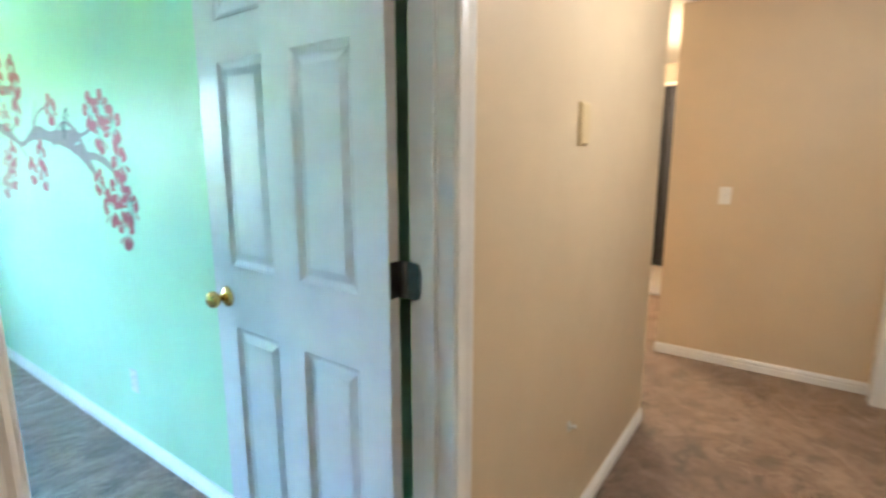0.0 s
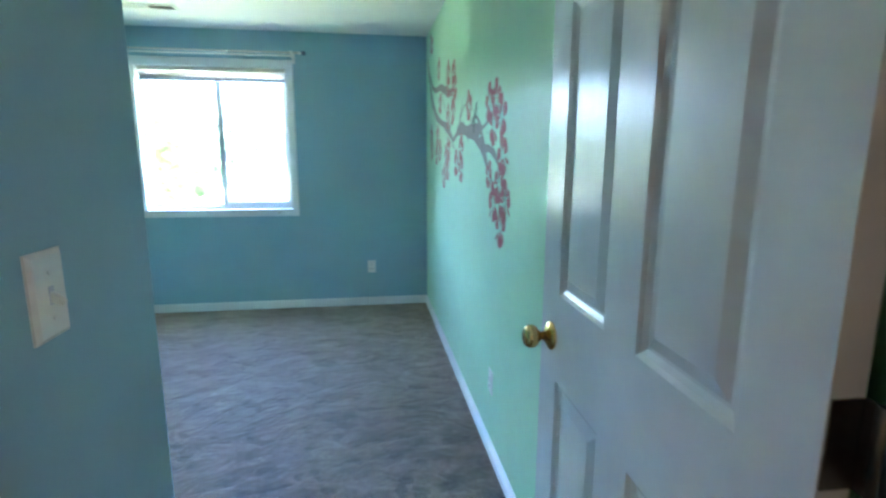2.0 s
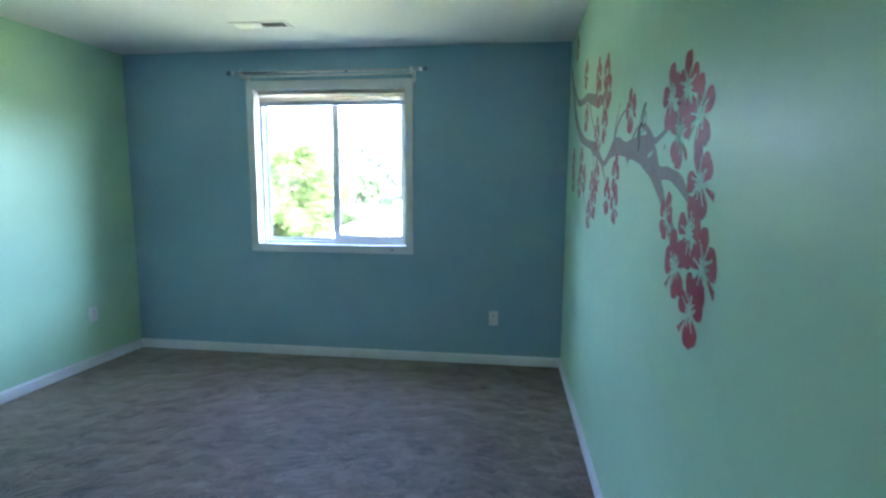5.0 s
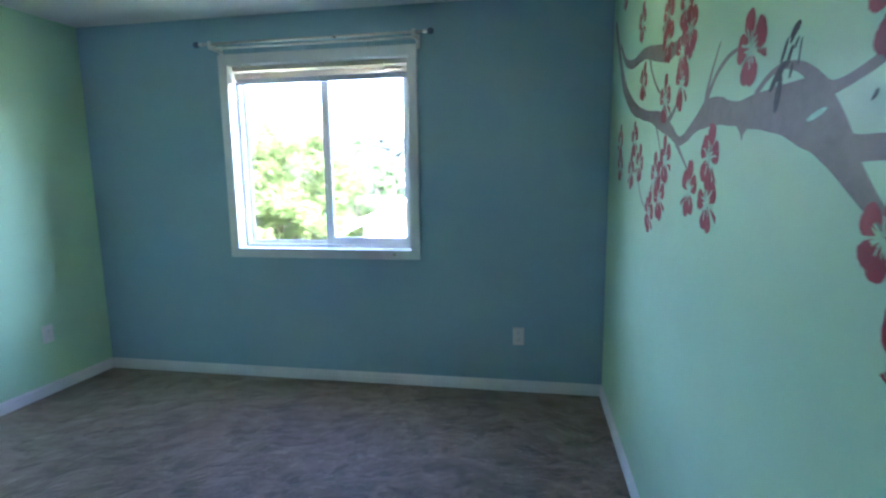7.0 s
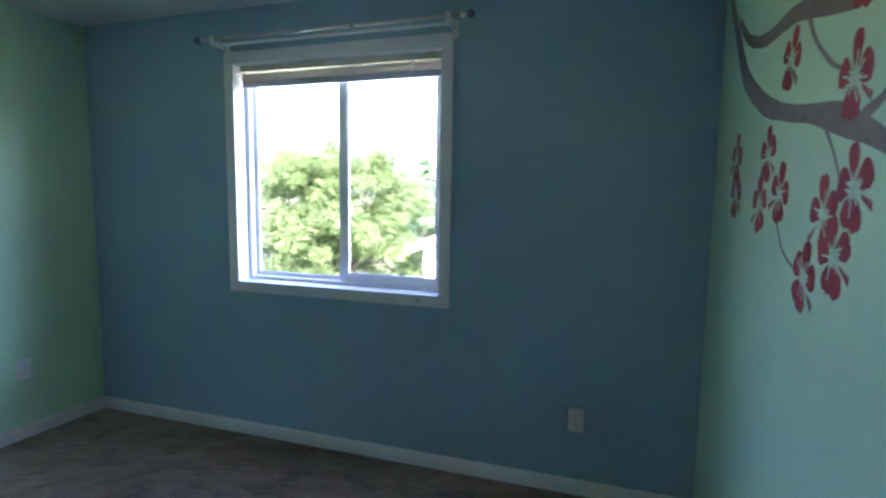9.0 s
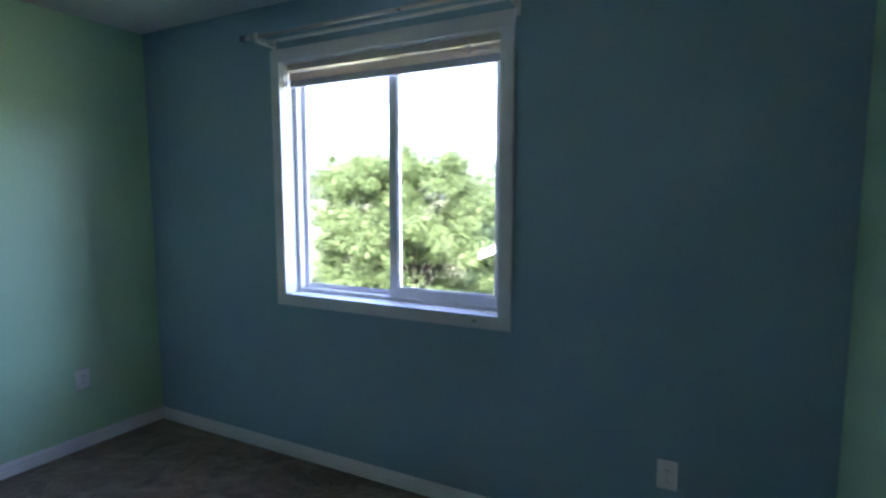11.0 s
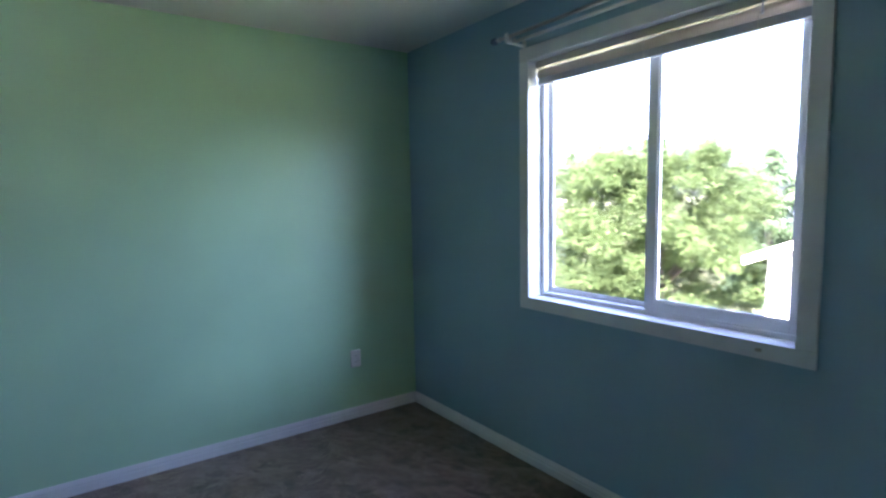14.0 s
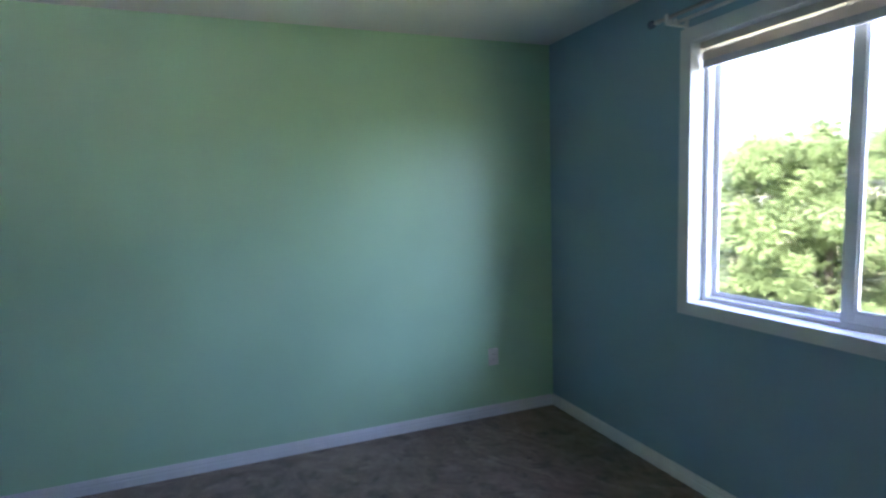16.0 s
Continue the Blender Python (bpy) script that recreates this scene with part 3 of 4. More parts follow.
part("casing_chip", shifted(one_box((X_WINDOW + 0.0168, -0.128, WIN_Z0 - 0.036), (X_WINDOW + 0.0175, -0.108, WIN_Z0 - 0.024), 0.0003), win_at), scuff, window, "small brown scuff on the casing")

# raised mini blind under the head of the window
blind_at = (X_WINDOW - 0.045, (WIN_Y0 + WIN_Y1) / 2, WIN_Z1)
blind = thing("window_blind", blind_at, "cream mini blind pulled up under the window head", "blind")
BX, BY0, BY1 = X_WINDOW - 0.045, WIN_Y0 + 0.012, WIN_Y1 - 0.012
part("headrail", shifted(one_box((BX - 0.018, BY0, WIN_Z1 - 0.034), (BX + 0.018, BY1, WIN_Z1 - 0.002), 0.002), blind_at), blind_slat, blind, "cream metal headrail")
for n in range(13):
    z = WIN_Z1 - 0.047 - n * 0.0030
    bm = bmesh.new()
    jig = 0.005 + random.uniform(-0.003, 0.003)
    sag = [(BX - 0.0125 + jig, z - 0.0012), (BX + jig, z + 0.0012), (BX + 0.0125 + jig, z - 0.0012), (BX + 0.0125 + jig, z - 0.0019), (BX + jig, z + 0.0005), (BX - 0.0125 + jig, z - 0.0019)]
    prism(bm, [(x, BY0 + 0.006, zz) for x, zz in sag], (0, BY1 - BY0 - 0.012, random.uniform(-0.002, 0.002)))
    part("slat", shifted(bm, blind_at), blind_slat, blind)
part("bottom_rail", shifted(one_box((BX - 0.016, BY0 + 0.004, WIN_Z1 - 0.118), (BX + 0.006, BY1 - 0.004, WIN_Z1 - 0.084), 0.004), blind_at), shaded_grey, blind, "bottom rail with bluish backlit shade put into its colour")
for y in (BY0 + 0.16, (BY0 + BY1) / 2, BY1 - 0.16):
    bm = one_box((BX + 0.0135, y - 0.0012, WIN_Z1 - 0.116), (BX + 0.0150, y + 0.0012, WIN_Z1 - 0.034))
    part("ladder_tape", shifted(bm, blind_at), plastic, blind)
bm = bmesh.new()
lathe(bm, [(0, 0.003), (0.030, 0.003), (0.034, 0.0055), (0.048, 0.0055), (0.052, 0.003)], (BX + 0.022, -0.165, WIN_Z1 - 0.022), (BX + 0.022, -0.165, 0), 12)
part("tilt_wand", shifted(bm, blind_at), clear, blind, "clear plastic tilt wand stub")

# curtain rods over the window
rod_at = (X_WINDOW, -0.61, 2.235)
rods = thing("curtain_rod", rod_at, "double metal curtain rod on wall brackets", "curtain rod")
bm = bmesh.new()
lathe(bm, [(0, 0.0085), (1.46, 0.0085)], (X_WINDOW + 0.115, -1.33, 2.247), (X_WINDOW + 0.115, 1, 2.247), 20)
part("front_rod", shifted(bm, rod_at), rod_bronze, rods, "brushed metal rod")
bm = bmesh.new()
lathe(bm, [(0, 0.008), (1.35, 0.008)], (X_WINDOW + 0.062, -1.275, 2.232), (X_WINDOW + 0.062, 1, 2.232), 20)
part("back_rod", shifted(bm, rod_at), plastic, rods, "white rear rod")
for y in (-1.262, 0.062):
    bm = bmesh.new()
    box(bm, (X_WINDOW, y - 0.012, 2.178), (X_WINDOW + 0.005, y + 0.012, 2.262), 0.001)
    box(bm, (X_WINDOW + 0.003, y - 0.008, 2.214), (X_WINDOW + 0.128, y + 0.008, 2.224), 0.002)
    box(bm, (X_WINDOW + 0.124, y - 0.010, 2.220), (X_WINDOW + 0.132, y + 0.010, 2.262), 0.002)
    box(bm, (X_WINDOW + 0.098, y - 0.010, 2.222), (X_WINDOW + 0.105, y + 0.010, 2.252), 0.002)
    box(bm, (X_WINDOW + 0.071, y - 0.010, 2.220), (X_WINDOW + 0.077, y + 0.010, 2.248), 0.002)
    bracket = part("bracket", shifted(bm, rod_at), plastic, rods, "white metal wall bracket")
    for z in (2.188, 2.252):
        bm = bmesh.new()
        lathe(bm, [(0, 0.004), (0.0025, 0.003)], (X_WINDOW + 0.0038, y, z), (X_WINDOW + 1, y, z), 10)
        part("screw", shifted(bm, rod_at), steel, bracket)
for y, to in ((-1.33, -1), (0.13, 1)):
    bm = bmesh.new()
    lathe(bm, [(-0.012, 0.011), (0.006, 0.011), (0.010, 0.007), (0.014, 0.007)], (X_WINDOW + 0.115, y, 2.247), (X_WINDOW + 0.115, y + to, 2.247), 20)
    collar = part("collar", shifted(bm, rod_at), steel, rods)
    bm = bmesh.new()
    lathe(bm, [(0.012, 0.006), (0.018, 0.014), (0.028, 0.0185), (0.038, 0.0185), (0.047, 0.013), (0.051, 0.004)], (X_WINDOW + 0.115, y, 2.247), (X_WINDOW + 0.115, y + to, 2.247), 8)
    part("finial", shifted(bm, rod_at), finial_glass, collar, "dark blue faceted acrylic finial")


# ---- outlets, switches, vent ----
def plate_mesh(w, h, t=0.006):
    """A wall plate lying in the local xz plane, its face towards -y."""
    bm = bmesh.new()
    shape = []
    for sx, sz in ((-1, -1), (1, -1), (1, 1), (-1, 1)):
        shape.append((sx, sz))
    back = [bm.verts.new((sx * w / 2, 0, sz * h / 2)) for sx, sz in shape]
    mid = [bm.verts.new((sx * w / 2, -t * 0.45, sz * h / 2)) for sx, sz in shape]
    front = [bm.verts.new((sx * (w / 2 - 0.006), -t, sz * (h / 2 - 0.006))) for sx, sz in shape]
    for a, b in ((back, mid), (mid, front)):
        for n in range(4):
            bm.faces.new((a[n], a[(n + 1) % 4], b[(n + 1) % 4], b[n]))
    bm.faces.new(front)
    bm.faces.new(back[::-1])
    return bm


def outlet(at, turn, label):
    ob = thing("wall_outlet", at, label, "outlet", "duplex wall outlets")
    ob.rotation_euler = (0, 0, radians(turn))
    part("cover_plate", plate_mesh(0.072, 0.116), plastic, ob, "white cover plate")
    for z in (-0.0205, 0.0205):
        bm = bmesh.new()
        ring = [(0.0168 * math.cos(a), -0.004, z + max(-0.0125, min(0.0125, 0.0168 * math.sin(a)))) for a in (2 * math.pi * n / 28 for n in range(28))]
        prism(bm, ring, (0, -0.0042, 0))
        socket = part("receptacle", bm, plastic, ob, "white receptacle face")
        for x, hh in ((-0.0062, 0.0045), (0.0062, 0.0038)):
            part("slot", one_box((x - 0.0012, -0.0088, z + 0.002 - hh), (x + 0.0012, -0.0078, z + 0.002 + hh)), hole_shade, socket, "slot's shade as a thin dark piece")
        bm = bmesh.new()
        lathe(bm, [(0, 0.0022), (0.001, 0.0022)], (0, -0.0078, z - 0.0075), (0, -1, z - 0.0075), 12)
        part("ground_hole", bm, hole_shade, socket, "round hole's shade as a thin dark disc")
    bm = bmesh.new()
    lathe(bm, [(0, 0.0032), (0.0015, 0.0025)], (0, -0.0055, 0), (0, -1, 0), 12)
    part("screw", bm, steel, ob, "steel screw")
    return ob


outlet((X_WINDOW, 0.690, 0.372), 90, "white duplex outlet on the blue window wall")
outlet((-4.474, Y_SOUTH + SKEW * 0.456, 0.404), 180 + math.degrees(math.atan(SKEW)), "white duplex outlet low on the green wall")
outlet((-2.385, Y_MURAL, 0.362), 0, "white duplex outlet under the mural")


def toggle_switch(at, turn, label, gangs=1):
    ob = thing("light_switch", at, label, "light switch")
    ob.rotation_euler = (0, 0, radians(turn))
    part("cover_plate", plate_mesh(0.072 + 0.046 * (gangs - 1), 0.116, 0.008), plastic, ob, "white cover plate")
    for g in range(gangs):
        x = 0.046 * (g - (gangs - 1) / 2)
        part("toggle_slot", one_box((x - 0.0052, -0.0088, -0.012), (x + 0.0052, -0.0076, 0.012)), shaded_grey, ob, "slot's shade as a thin grey piece")
        bm = bmesh.new()
        prism(bm, [(x - 0.0042, -0.007, 0.006), (x - 0.0042, -0.007, -0.008), (x - 0.0036, -0.022, -0.014), (x - 0.0036, -0.024, -0.008)], (0.008, 0, 0))
        part("toggle", bm, plastic, ob, "white toggle lever")
        for z in (-0.030, 0.030):
            bm = bmesh.new()
            lathe(bm, [(0, 0.0034), (0.0016, 0.0026)], (x, -0.0075, z), (x, -1, z), 12)
            part("screw", bm, steel, ob, "steel screw")
    return ob


toggle_switch((-0.922, Y_NOOK, 1.230), 180, "white toggle light switch by the bedroom door")
toggle_switch((-0.235, HALL_N, 1.18), 0, "white light switch on the hall wall")
chime = thing("blank_cover_plate", (X_DOOR_OUT, 1.835, 1.545), "beige blank cover plate on the hall wall", "cover plate")
chime.rotation_euler = (0, 0, radians(90))
part("cover", plate_mesh(0.075, 0.135, 0.014), ivory, chime)
hook = thing("wall_hook", (X_DOOR_OUT, 1.845, 0.475), "small white plastic hook on the hall wall", "hook")
part("hook_base", one_box((0, -0.012, -0.02), (0.006, 0.012, 0.02), 0.003), plastic, hook)
bm = bmesh.new()
lathe(bm, [(0, 0.006), (0.018, 0.006), (0.022, 0.009), (0.028, 0.006)], (0.004, 0, -0.005), (1, 0, 0.6), 14)
part("peg", bm, plastic, hook)

vent_at = (-4.325, -0.845, CEIL)
vent = thing("ceiling_vent", vent_at, "white steel ceiling register with open louvres", "vent")
VW, VL = 0.135, 0.385
bm = bmesh.new()
for lo, hi in (((-VW / 2, -VL / 2), (-VW / 2 + 0.022, VL / 2)), ((VW / 2 - 0.022, -VL / 2), (VW / 2, VL / 2)),
               ((-VW / 2 + 0.022, -VL / 2), (VW / 2 - 0.022, -VL / 2 + 0.026)), ((-VW / 2 + 0.022, VL / 2 - 0.026), (VW / 2 - 0.022, VL / 2)), ((-VW / 2 + 0.022, -0.006), (VW / 2 - 0.022, 0.006))):
    box(bm, (*lo, -0.006), (*hi, 0), 0.0015)
part("frame", bm, white_trim, vent)
# dark sheet under the ceiling in place of the duct's shade
part("backing", one_box((-VW / 2 + 0.004, -VL / 2 + 0.004, -0.0012), (VW / 2 - 0.004, VL / 2 - 0.004, -0.0004)), hole_shade, vent, "dark sheet for the shade inside the duct")
for n in range(9):
    for side, lean in ((-1, 38), (1, -38)):
        y = side * (0.016 + n * 0.0175)
        bm = one_box((-VW / 2 + 0.023, -0.0075, -0.0006), (VW / 2 - 0.023, 0.0075, 0.0006))
        bmesh.ops.transform(bm, matrix=pose(0, y, -0.007, lean), verts=bm.verts)
        part("louvre", bm, white_trim, vent)


# ---- mural on the mint wall ----
mural_at = (-3.4, Y_MURAL, 1.513)
mural = thing("wall_mural", mural_at, "painted mural of a flowering branch on mint wall", "mural")
SKIN = 0.0002


def smooth_line(knots, steps=8):
    """A Catmull-Rom line through knots of (x, z, width)."""
    ks = [Vector(k) for k in knots]
    ks = [2 * ks[0] - ks[1], *ks, 2 * ks[-1] - ks[-2]]
    line = []
    for a, b, c, d in zip(ks, ks[1:], ks[2:], ks[3:]):
        for n in range(steps):
            t = n / steps
            line.append(0.5 * (2 * b + (c - a) * t + (2 * a - 5 * b + 4 * c - d) * t * t + (3 * b - a - 3 * c + d) * t ** 3))
    return line + [ks[-2]]


def branch(knots, layer, name="branch"):
    """A painted limb: a thin ribbon on the wall with a slightly wavering edge."""
    line, bm = smooth_line(knots), bmesh.new()
    y = -layer * 0.00002 - SKIN
    rows = []
    for n, p in enumerate(line):
        q, r = line[max(0, n - 1)], line[min(len(line) - 1, n + 1)]
        way = Vector((r.x - q.x, r.y - q.y)).normalized()
        side = Vector((-way.y, way.x)) * max(0.002, p.z / 2) * (1 + 0.10 * noise.noise((p.x * 14, p.y * 14, layer)))
        rows.append([bm.verts.new((p.x + s * side.x + 3.4, d, p.y + s * side.y - 1.5)) for d in (y, 0.0) for s in (-1, 1)])
    for a, b in zip(rows, rows[1:]):
        bm.faces.new((a[0], a[1], b[1], b[0]))
        bm.faces.new((a[0], b[0], b[2], a[2]))
        bm.faces.new((a[1], a[3], b[3], b[1]))
    bm.faces.new((rows[0][0], rows[0][2], rows[0][3], rows[0][1]))
    bm.faces.new((rows[-1][0], rows[-1][1], rows[-1][3], rows[-1][2]))
    return part(name, bm, branch_paint, mural, "taupe painted branch")


branch([(-2.385, 1.225, 0.010), (-2.450, 1.282, 0.022), (-2.525, 1.336, 0.034), (-2.590, 1.388, 0.050), (-2.645, 1.440, 0.086), (-2.712, 1.486, 0.118), (-2.800, 1.508, 0.100), (-2.913, 1.520, 0.078), (-3.059, 1.530, 0.056), (-3.175, 1.552, 0.068)], 1, "trunk")
branch([(-3.126, 1.545, 0.062), (-3.244, 1.552, 0.076), (-3.342, 1.530, 0.042), (-3.430, 1.502, 0.034), (-3.509, 1.496, 0.030), (-3.607, 1.535, 0.045), (-3.745, 1.580, 0.066), (-3.882, 1.610, 0.045), (-4.059, 1.640, 0.045), (-4.256, 1.690, 0.060), (-4.433, 1.770, 0.070)], 2)
branch([(-4.354, 1.730, 0.050), (-4.511, 1.820, 0.070), (-4.610, 1.920, 0.060), (-4.708, 2.040, 0.050), (-4.806, 2.160, 0.050), (-4.860, 2.230, 0.030)], 3)
branch([(-2.720, 1.535, 0.060), (-2.655, 1.526, 0.022), (-2.545, 1.550, 0.018), (-2.468, 1.585, 0.014)], 4)
branch([(-2.650, 1.430, 0.070), (-2.586, 1.428, 0.042), (-2.510, 1.426, 0.034), (-2.415, 1.402, 0.040), (-2.342, 1.360, 0.020), (-2.268, 1.320, 0.010)], 5)
branch([(-3.263, 1.560, 0.045), (-3.254, 1.610, 0.022), (-3.224, 1.660, 0.012), (-3.175, 1.720, 0.006)], 6)
branch([(-3.254, 1.590, 0.022), (-3.195, 1.640, 0.016), (-3.116, 1.670, 0.012), (-3.028, 1.675, 0.008)], 7)
branch([(-4.669, 2.060, 0.030), (-4.511, 1.950, 0.036), (-4.315, 1.895, 0.040), (-4.059, 1.885, 0.046), (-3.823, 1.835, 0.060), (-3.647, 1.800, 0.052), (-3.489, 1.810, 0.022)], 8)
branch([(-3.981, 1.870, 0.026), (-3.912, 1.780, 0.014), (-3.804, 1.700, 0.012), (-3.706, 1.665, 0.006)], 9)
branch([(-3.647, 1.570, 0.030), (-3.568, 1.600, 0.016), (-3.509, 1.660, 0.008)], 10)
branch([(-3.529, 1.490, 0.022), (-3.450, 1.440, 0.012), (-3.371, 1.390, 0.008)], 11)
branch([(-3.843, 1.600, 0.016), (-3.765, 1.520, 0.010), (-3.706, 1.440, 0.006)], 12)
branch([(-4.099, 1.380, 0.008), (-4.020, 1.290, 0.008), (-3.892, 1.240, 0.006)], 13)
branch([(-2.950, 1.556, 0.016), (-2.894, 1.583, 0.013), (-2.832, 1.592, 0.014), (-2.770, 1.578, 0.020), (-2.715, 1.548, 0.030)], 14)
branch([(-3.003, 1.515, 0.110), (-3.004, 1.492, 0.052), (-3.005, 1.479, 0.016), (-3.005, 1.466, 0.004)], 15)


def petal_mesh(kind):
    """One stencilled petal, 1 long from the flower's heart along +z: slit inner end, ragged rim, rounded tip."""
    rnd = random.Random(kind)
    broad = (0.37, 0.41, 0.33)[kind % 3]
    right, left, n = [], [], 10
    for k in range(n + 1):
        t = k / n
        w = broad * (0.52 + 0.48 * math.sin(math.pi * min(0.5, 0.75 * t))) * math.sqrt(max(0.0, 1 - max(0.0, (t - 0.55) / 0.47) ** 2.4))
        z = 0.30 + 0.70 * t
        right.append((w * rnd.uniform(0.92, 1.05), z + rnd.uniform(-0.015, 0.015)))
        left.append((-w * rnd.uniform(0.92, 1.05), z + rnd.uniform(-0.015, 0.015)))
    base = []
    for u, z in ((-0.52, 0.30), (-0.36, 0.20), (-0.22, 0.50), (-0.02, 0.16), (0.20, 0.48), (0.38, 0.20), (0.52, 0.30)):
        base.append((u * broad, z + rnd.uniform(-0.05, 0.07)))
    tip = [(rnd.uniform(-0.04, 0.04), 0.97 + rnd.uniform(-0.05, 0.03))]
    outline = base + right[1:] + tip + left[:0:-1]
    bm = bmesh.new()
    prism(bm, [(x, 0, z) for x, z in outline], (0, 1, 0))
    bmesh.ops.triangulate(bm, faces=[f for f in bm.faces if len(f.verts) > 4])
    return mesh_from("petal", bm, petal_paint)


petal_meshes = [petal_mesh(k) for k in range(6)]


def comb_mesh():
    """The ragged trumpet of the blossom: a row of short slanted dabs, 1 long along +z."""
    rnd = random.Random(5)
    bm = bmesh.new()
    for n in range(6):
        z, w = 0.46 + 0.105 * n, 0.045 + 0.012 * n
        prism(bm, [(-w, 0, z), (w, 0, z + 0.05), (w * 0.9, 0, z + 0.10 + rnd.uniform(0, 0.03)), (-w * 1.1, 0, z + 0.045)], (0, 1, 0))
    return mesh_from("trumpet", bm, petal_paint)


trumpet_mesh = comb_mesh()


def flower(x, z, r, turn, seed):
    """Long top petal, two broad side petals, two lower ones, a ragged trumpet and pale stamens."""
    rnd = random.Random(seed)
    layer = 0.0007 + 0.0003 * rnd.random()
    flip = rnd.choice((-1, 1))
    bm = bmesh.new()
    for n in range(8):
        a = radians(turn + 20 + n * 45 + rnd.uniform(-12, 12))
        d, s = Vector((math.sin(a), 0, math.cos(a))), Vector((math.cos(a), 0, -math.sin(a)))
        long = r * rnd.uniform(0.40, 0.72)
        prism(bm, [d * r * 0.05 - s * r * 0.020, d * r * 0.05 + s * r * 0.020, d * long + s * r * 0.035, d * long - s * r * 0.035], (0, layer + 0.0001, 0))
    bmesh.ops.translate(bm, vec=(0, -layer - 0.0001, 0), verts=bm.verts)
    head = part("flower", bm, pale_paint, mural, "red five-petalled painted blossom")
    head.location = (x + 3.4, 0, z - 1.5)
    for n, (a, long, wide) in enumerate(((4, 1.12, 0.82), (70, 0.92, 1.10), (-68, 0.94, 1.05), (-150, 1.0, 0.90), (174, 1.06, 0.86), (126, 1.0, 1.0))):
        ob = new("petal" if n < 5 else "trumpet", petal_meshes[rnd.randrange(6)] if n < 5 else trumpet_mesh)
        ob.parent = head
        thin = layer * (0.80 + 0.03 * n)
        ob.location = (0, -thin, 0)
        ob.rotation_euler = (0, radians(turn + flip * a + rnd.uniform(-7, 7)), 0)
        ob.scale = (r * wide * rnd.uniform(0.94, 1.08), thin, r * long * rnd.uniform(0.94, 1.06))


BLOOMS = {
    0.085: [(-2.520, 1.630), (-2.395, 1.632), (-2.300, 1.556), (-2.436, 1.526), (-2.276, 1.400), (-2.322, 1.280), (-2.412, 1.185), (-2.225, 1.210), (-2.290, 1.093)],
    0.062: [(-2.512, 1.308)],
    0.079: [(-2.990, 1.660), (-3.366, 1.344), (-3.208, 1.436), (-3.208, 1.316), (-3.785, 1.385), (-3.657, 1.438), (-3.718, 1.306), (-3.865, 1.240), (-3.500, 1.675), (-3.510, 1.768), (-3.440, 1.815), (-3.698, 1.648)],
    0.077: [(-3.490, 1.905), (-3.705, 1.935), (-3.696, 1.850), (-4.207, 1.545), (-4.079, 1.430), (-4.256, 1.400), (-4.069, 1.775), (-4.138, 2.030), (-4.570, 2.285), (-4.575, 1.560), (-4.551, 1.430)],
}
for size, spots in BLOOMS.items():
    for n, (x, z) in enumerate(spots):
        flower(x, z, size, random.Random(n * 7 + int(size * 1000)).uniform(-16, 16), n + int(size * 10000))
# a few small dark dabs of paint beside the upper bough, kept as plain strokes


def dab(x, z, long, wide, lean, material, label):
    bm = bmesh.new()
    ring = [(wide * math.cos(a), 0, long * math.sin(a)) for a in (2 * math.pi * n / 16 for n in range(16))]
    prism(bm, ring, (0, -0.0009, 0))
    ob = part("brush_stroke", bm, material, mural, label)
    ob.location, ob.rotation_euler = (x + 3.4, 0, z - 1.5), (0, radians(lean), 0)


for x, z, long, wide, lean in ((-2.798, 1.648, 0.020, 0.009, 58), (-2.806, 1.637, 0.012, 0.005, 40), (-2.834, 1.620, 0.024, 0.0050, 28), (-2.812, 1.608, 0.018, 0.0055, 32),
                               (-2.776, 1.606, 0.024, 0.0022, 8), (-2.790, 1.624, 0.012, 0.0030, 40), (-2.858, 1.576, 0.036, 0.0085, 48), (-2.840, 1.584, 0.022, 0.0060, 40),
                               (-2.847, 1.543, 0.036, 0.0110, 12), (-2.803, 1.578, 0.014, 0.0040, 18), (-2.818, 1.592, 0.010, 0.0030, 60), (-2.560, 1.500, 0.010, 0.002, 40)):
    dab(x, z, long, wide, lean, bird_paint, "dark sketchy brush stroke")
dab(-2.704, 1.489, 0.030, 0.0055, 76, pale_paint, "pale green brush stroke")


# ---- bathroom end, seen past the hall corner ----
tub = thing("bathtub", (-1.5, 6.02, 0), "white enamel bathtub behind a black curtain", "bathtub")
bm = bmesh.new()
outer = box(bm, (-0.88, -0.36, 0), (0.88, 0.36, 0.42), 0.03)
part("tub_shell", bm, enamel, tub)
bm = one_box((-0.88, -0.385, 0.40), (0.88, -0.30, 0.44), 0.015)
part("tub_rim", bm, enamel, tub)
curtain = thing("shower_curtain", (-1.5, 5.56, 2.12), "black cloth shower curtain hung from a white rail", "curtain")
bm = bmesh.new()
fold = [(-0.88 + 0.02 * n, 0.022 * math.sin(n * 0.9) + 0.008 * math.sin(n * 2.3)) for n in range(89)]
prism(bm, [(x, y, -1.78) for x, y in fold] + [(x, y + 0.003, -1.78) for x, y in reversed(fold)], (0, 0, 1.76))
part("cloth", bm, curtain_black, curtain)
bm = bmesh.new()
lathe(bm, [(0, 0.014), (1.8, 0.014)], (-0.9, 0, 0), (1, 0, 0), 16)
part("rail", bm, plastic, curtain, "white curtain rail")


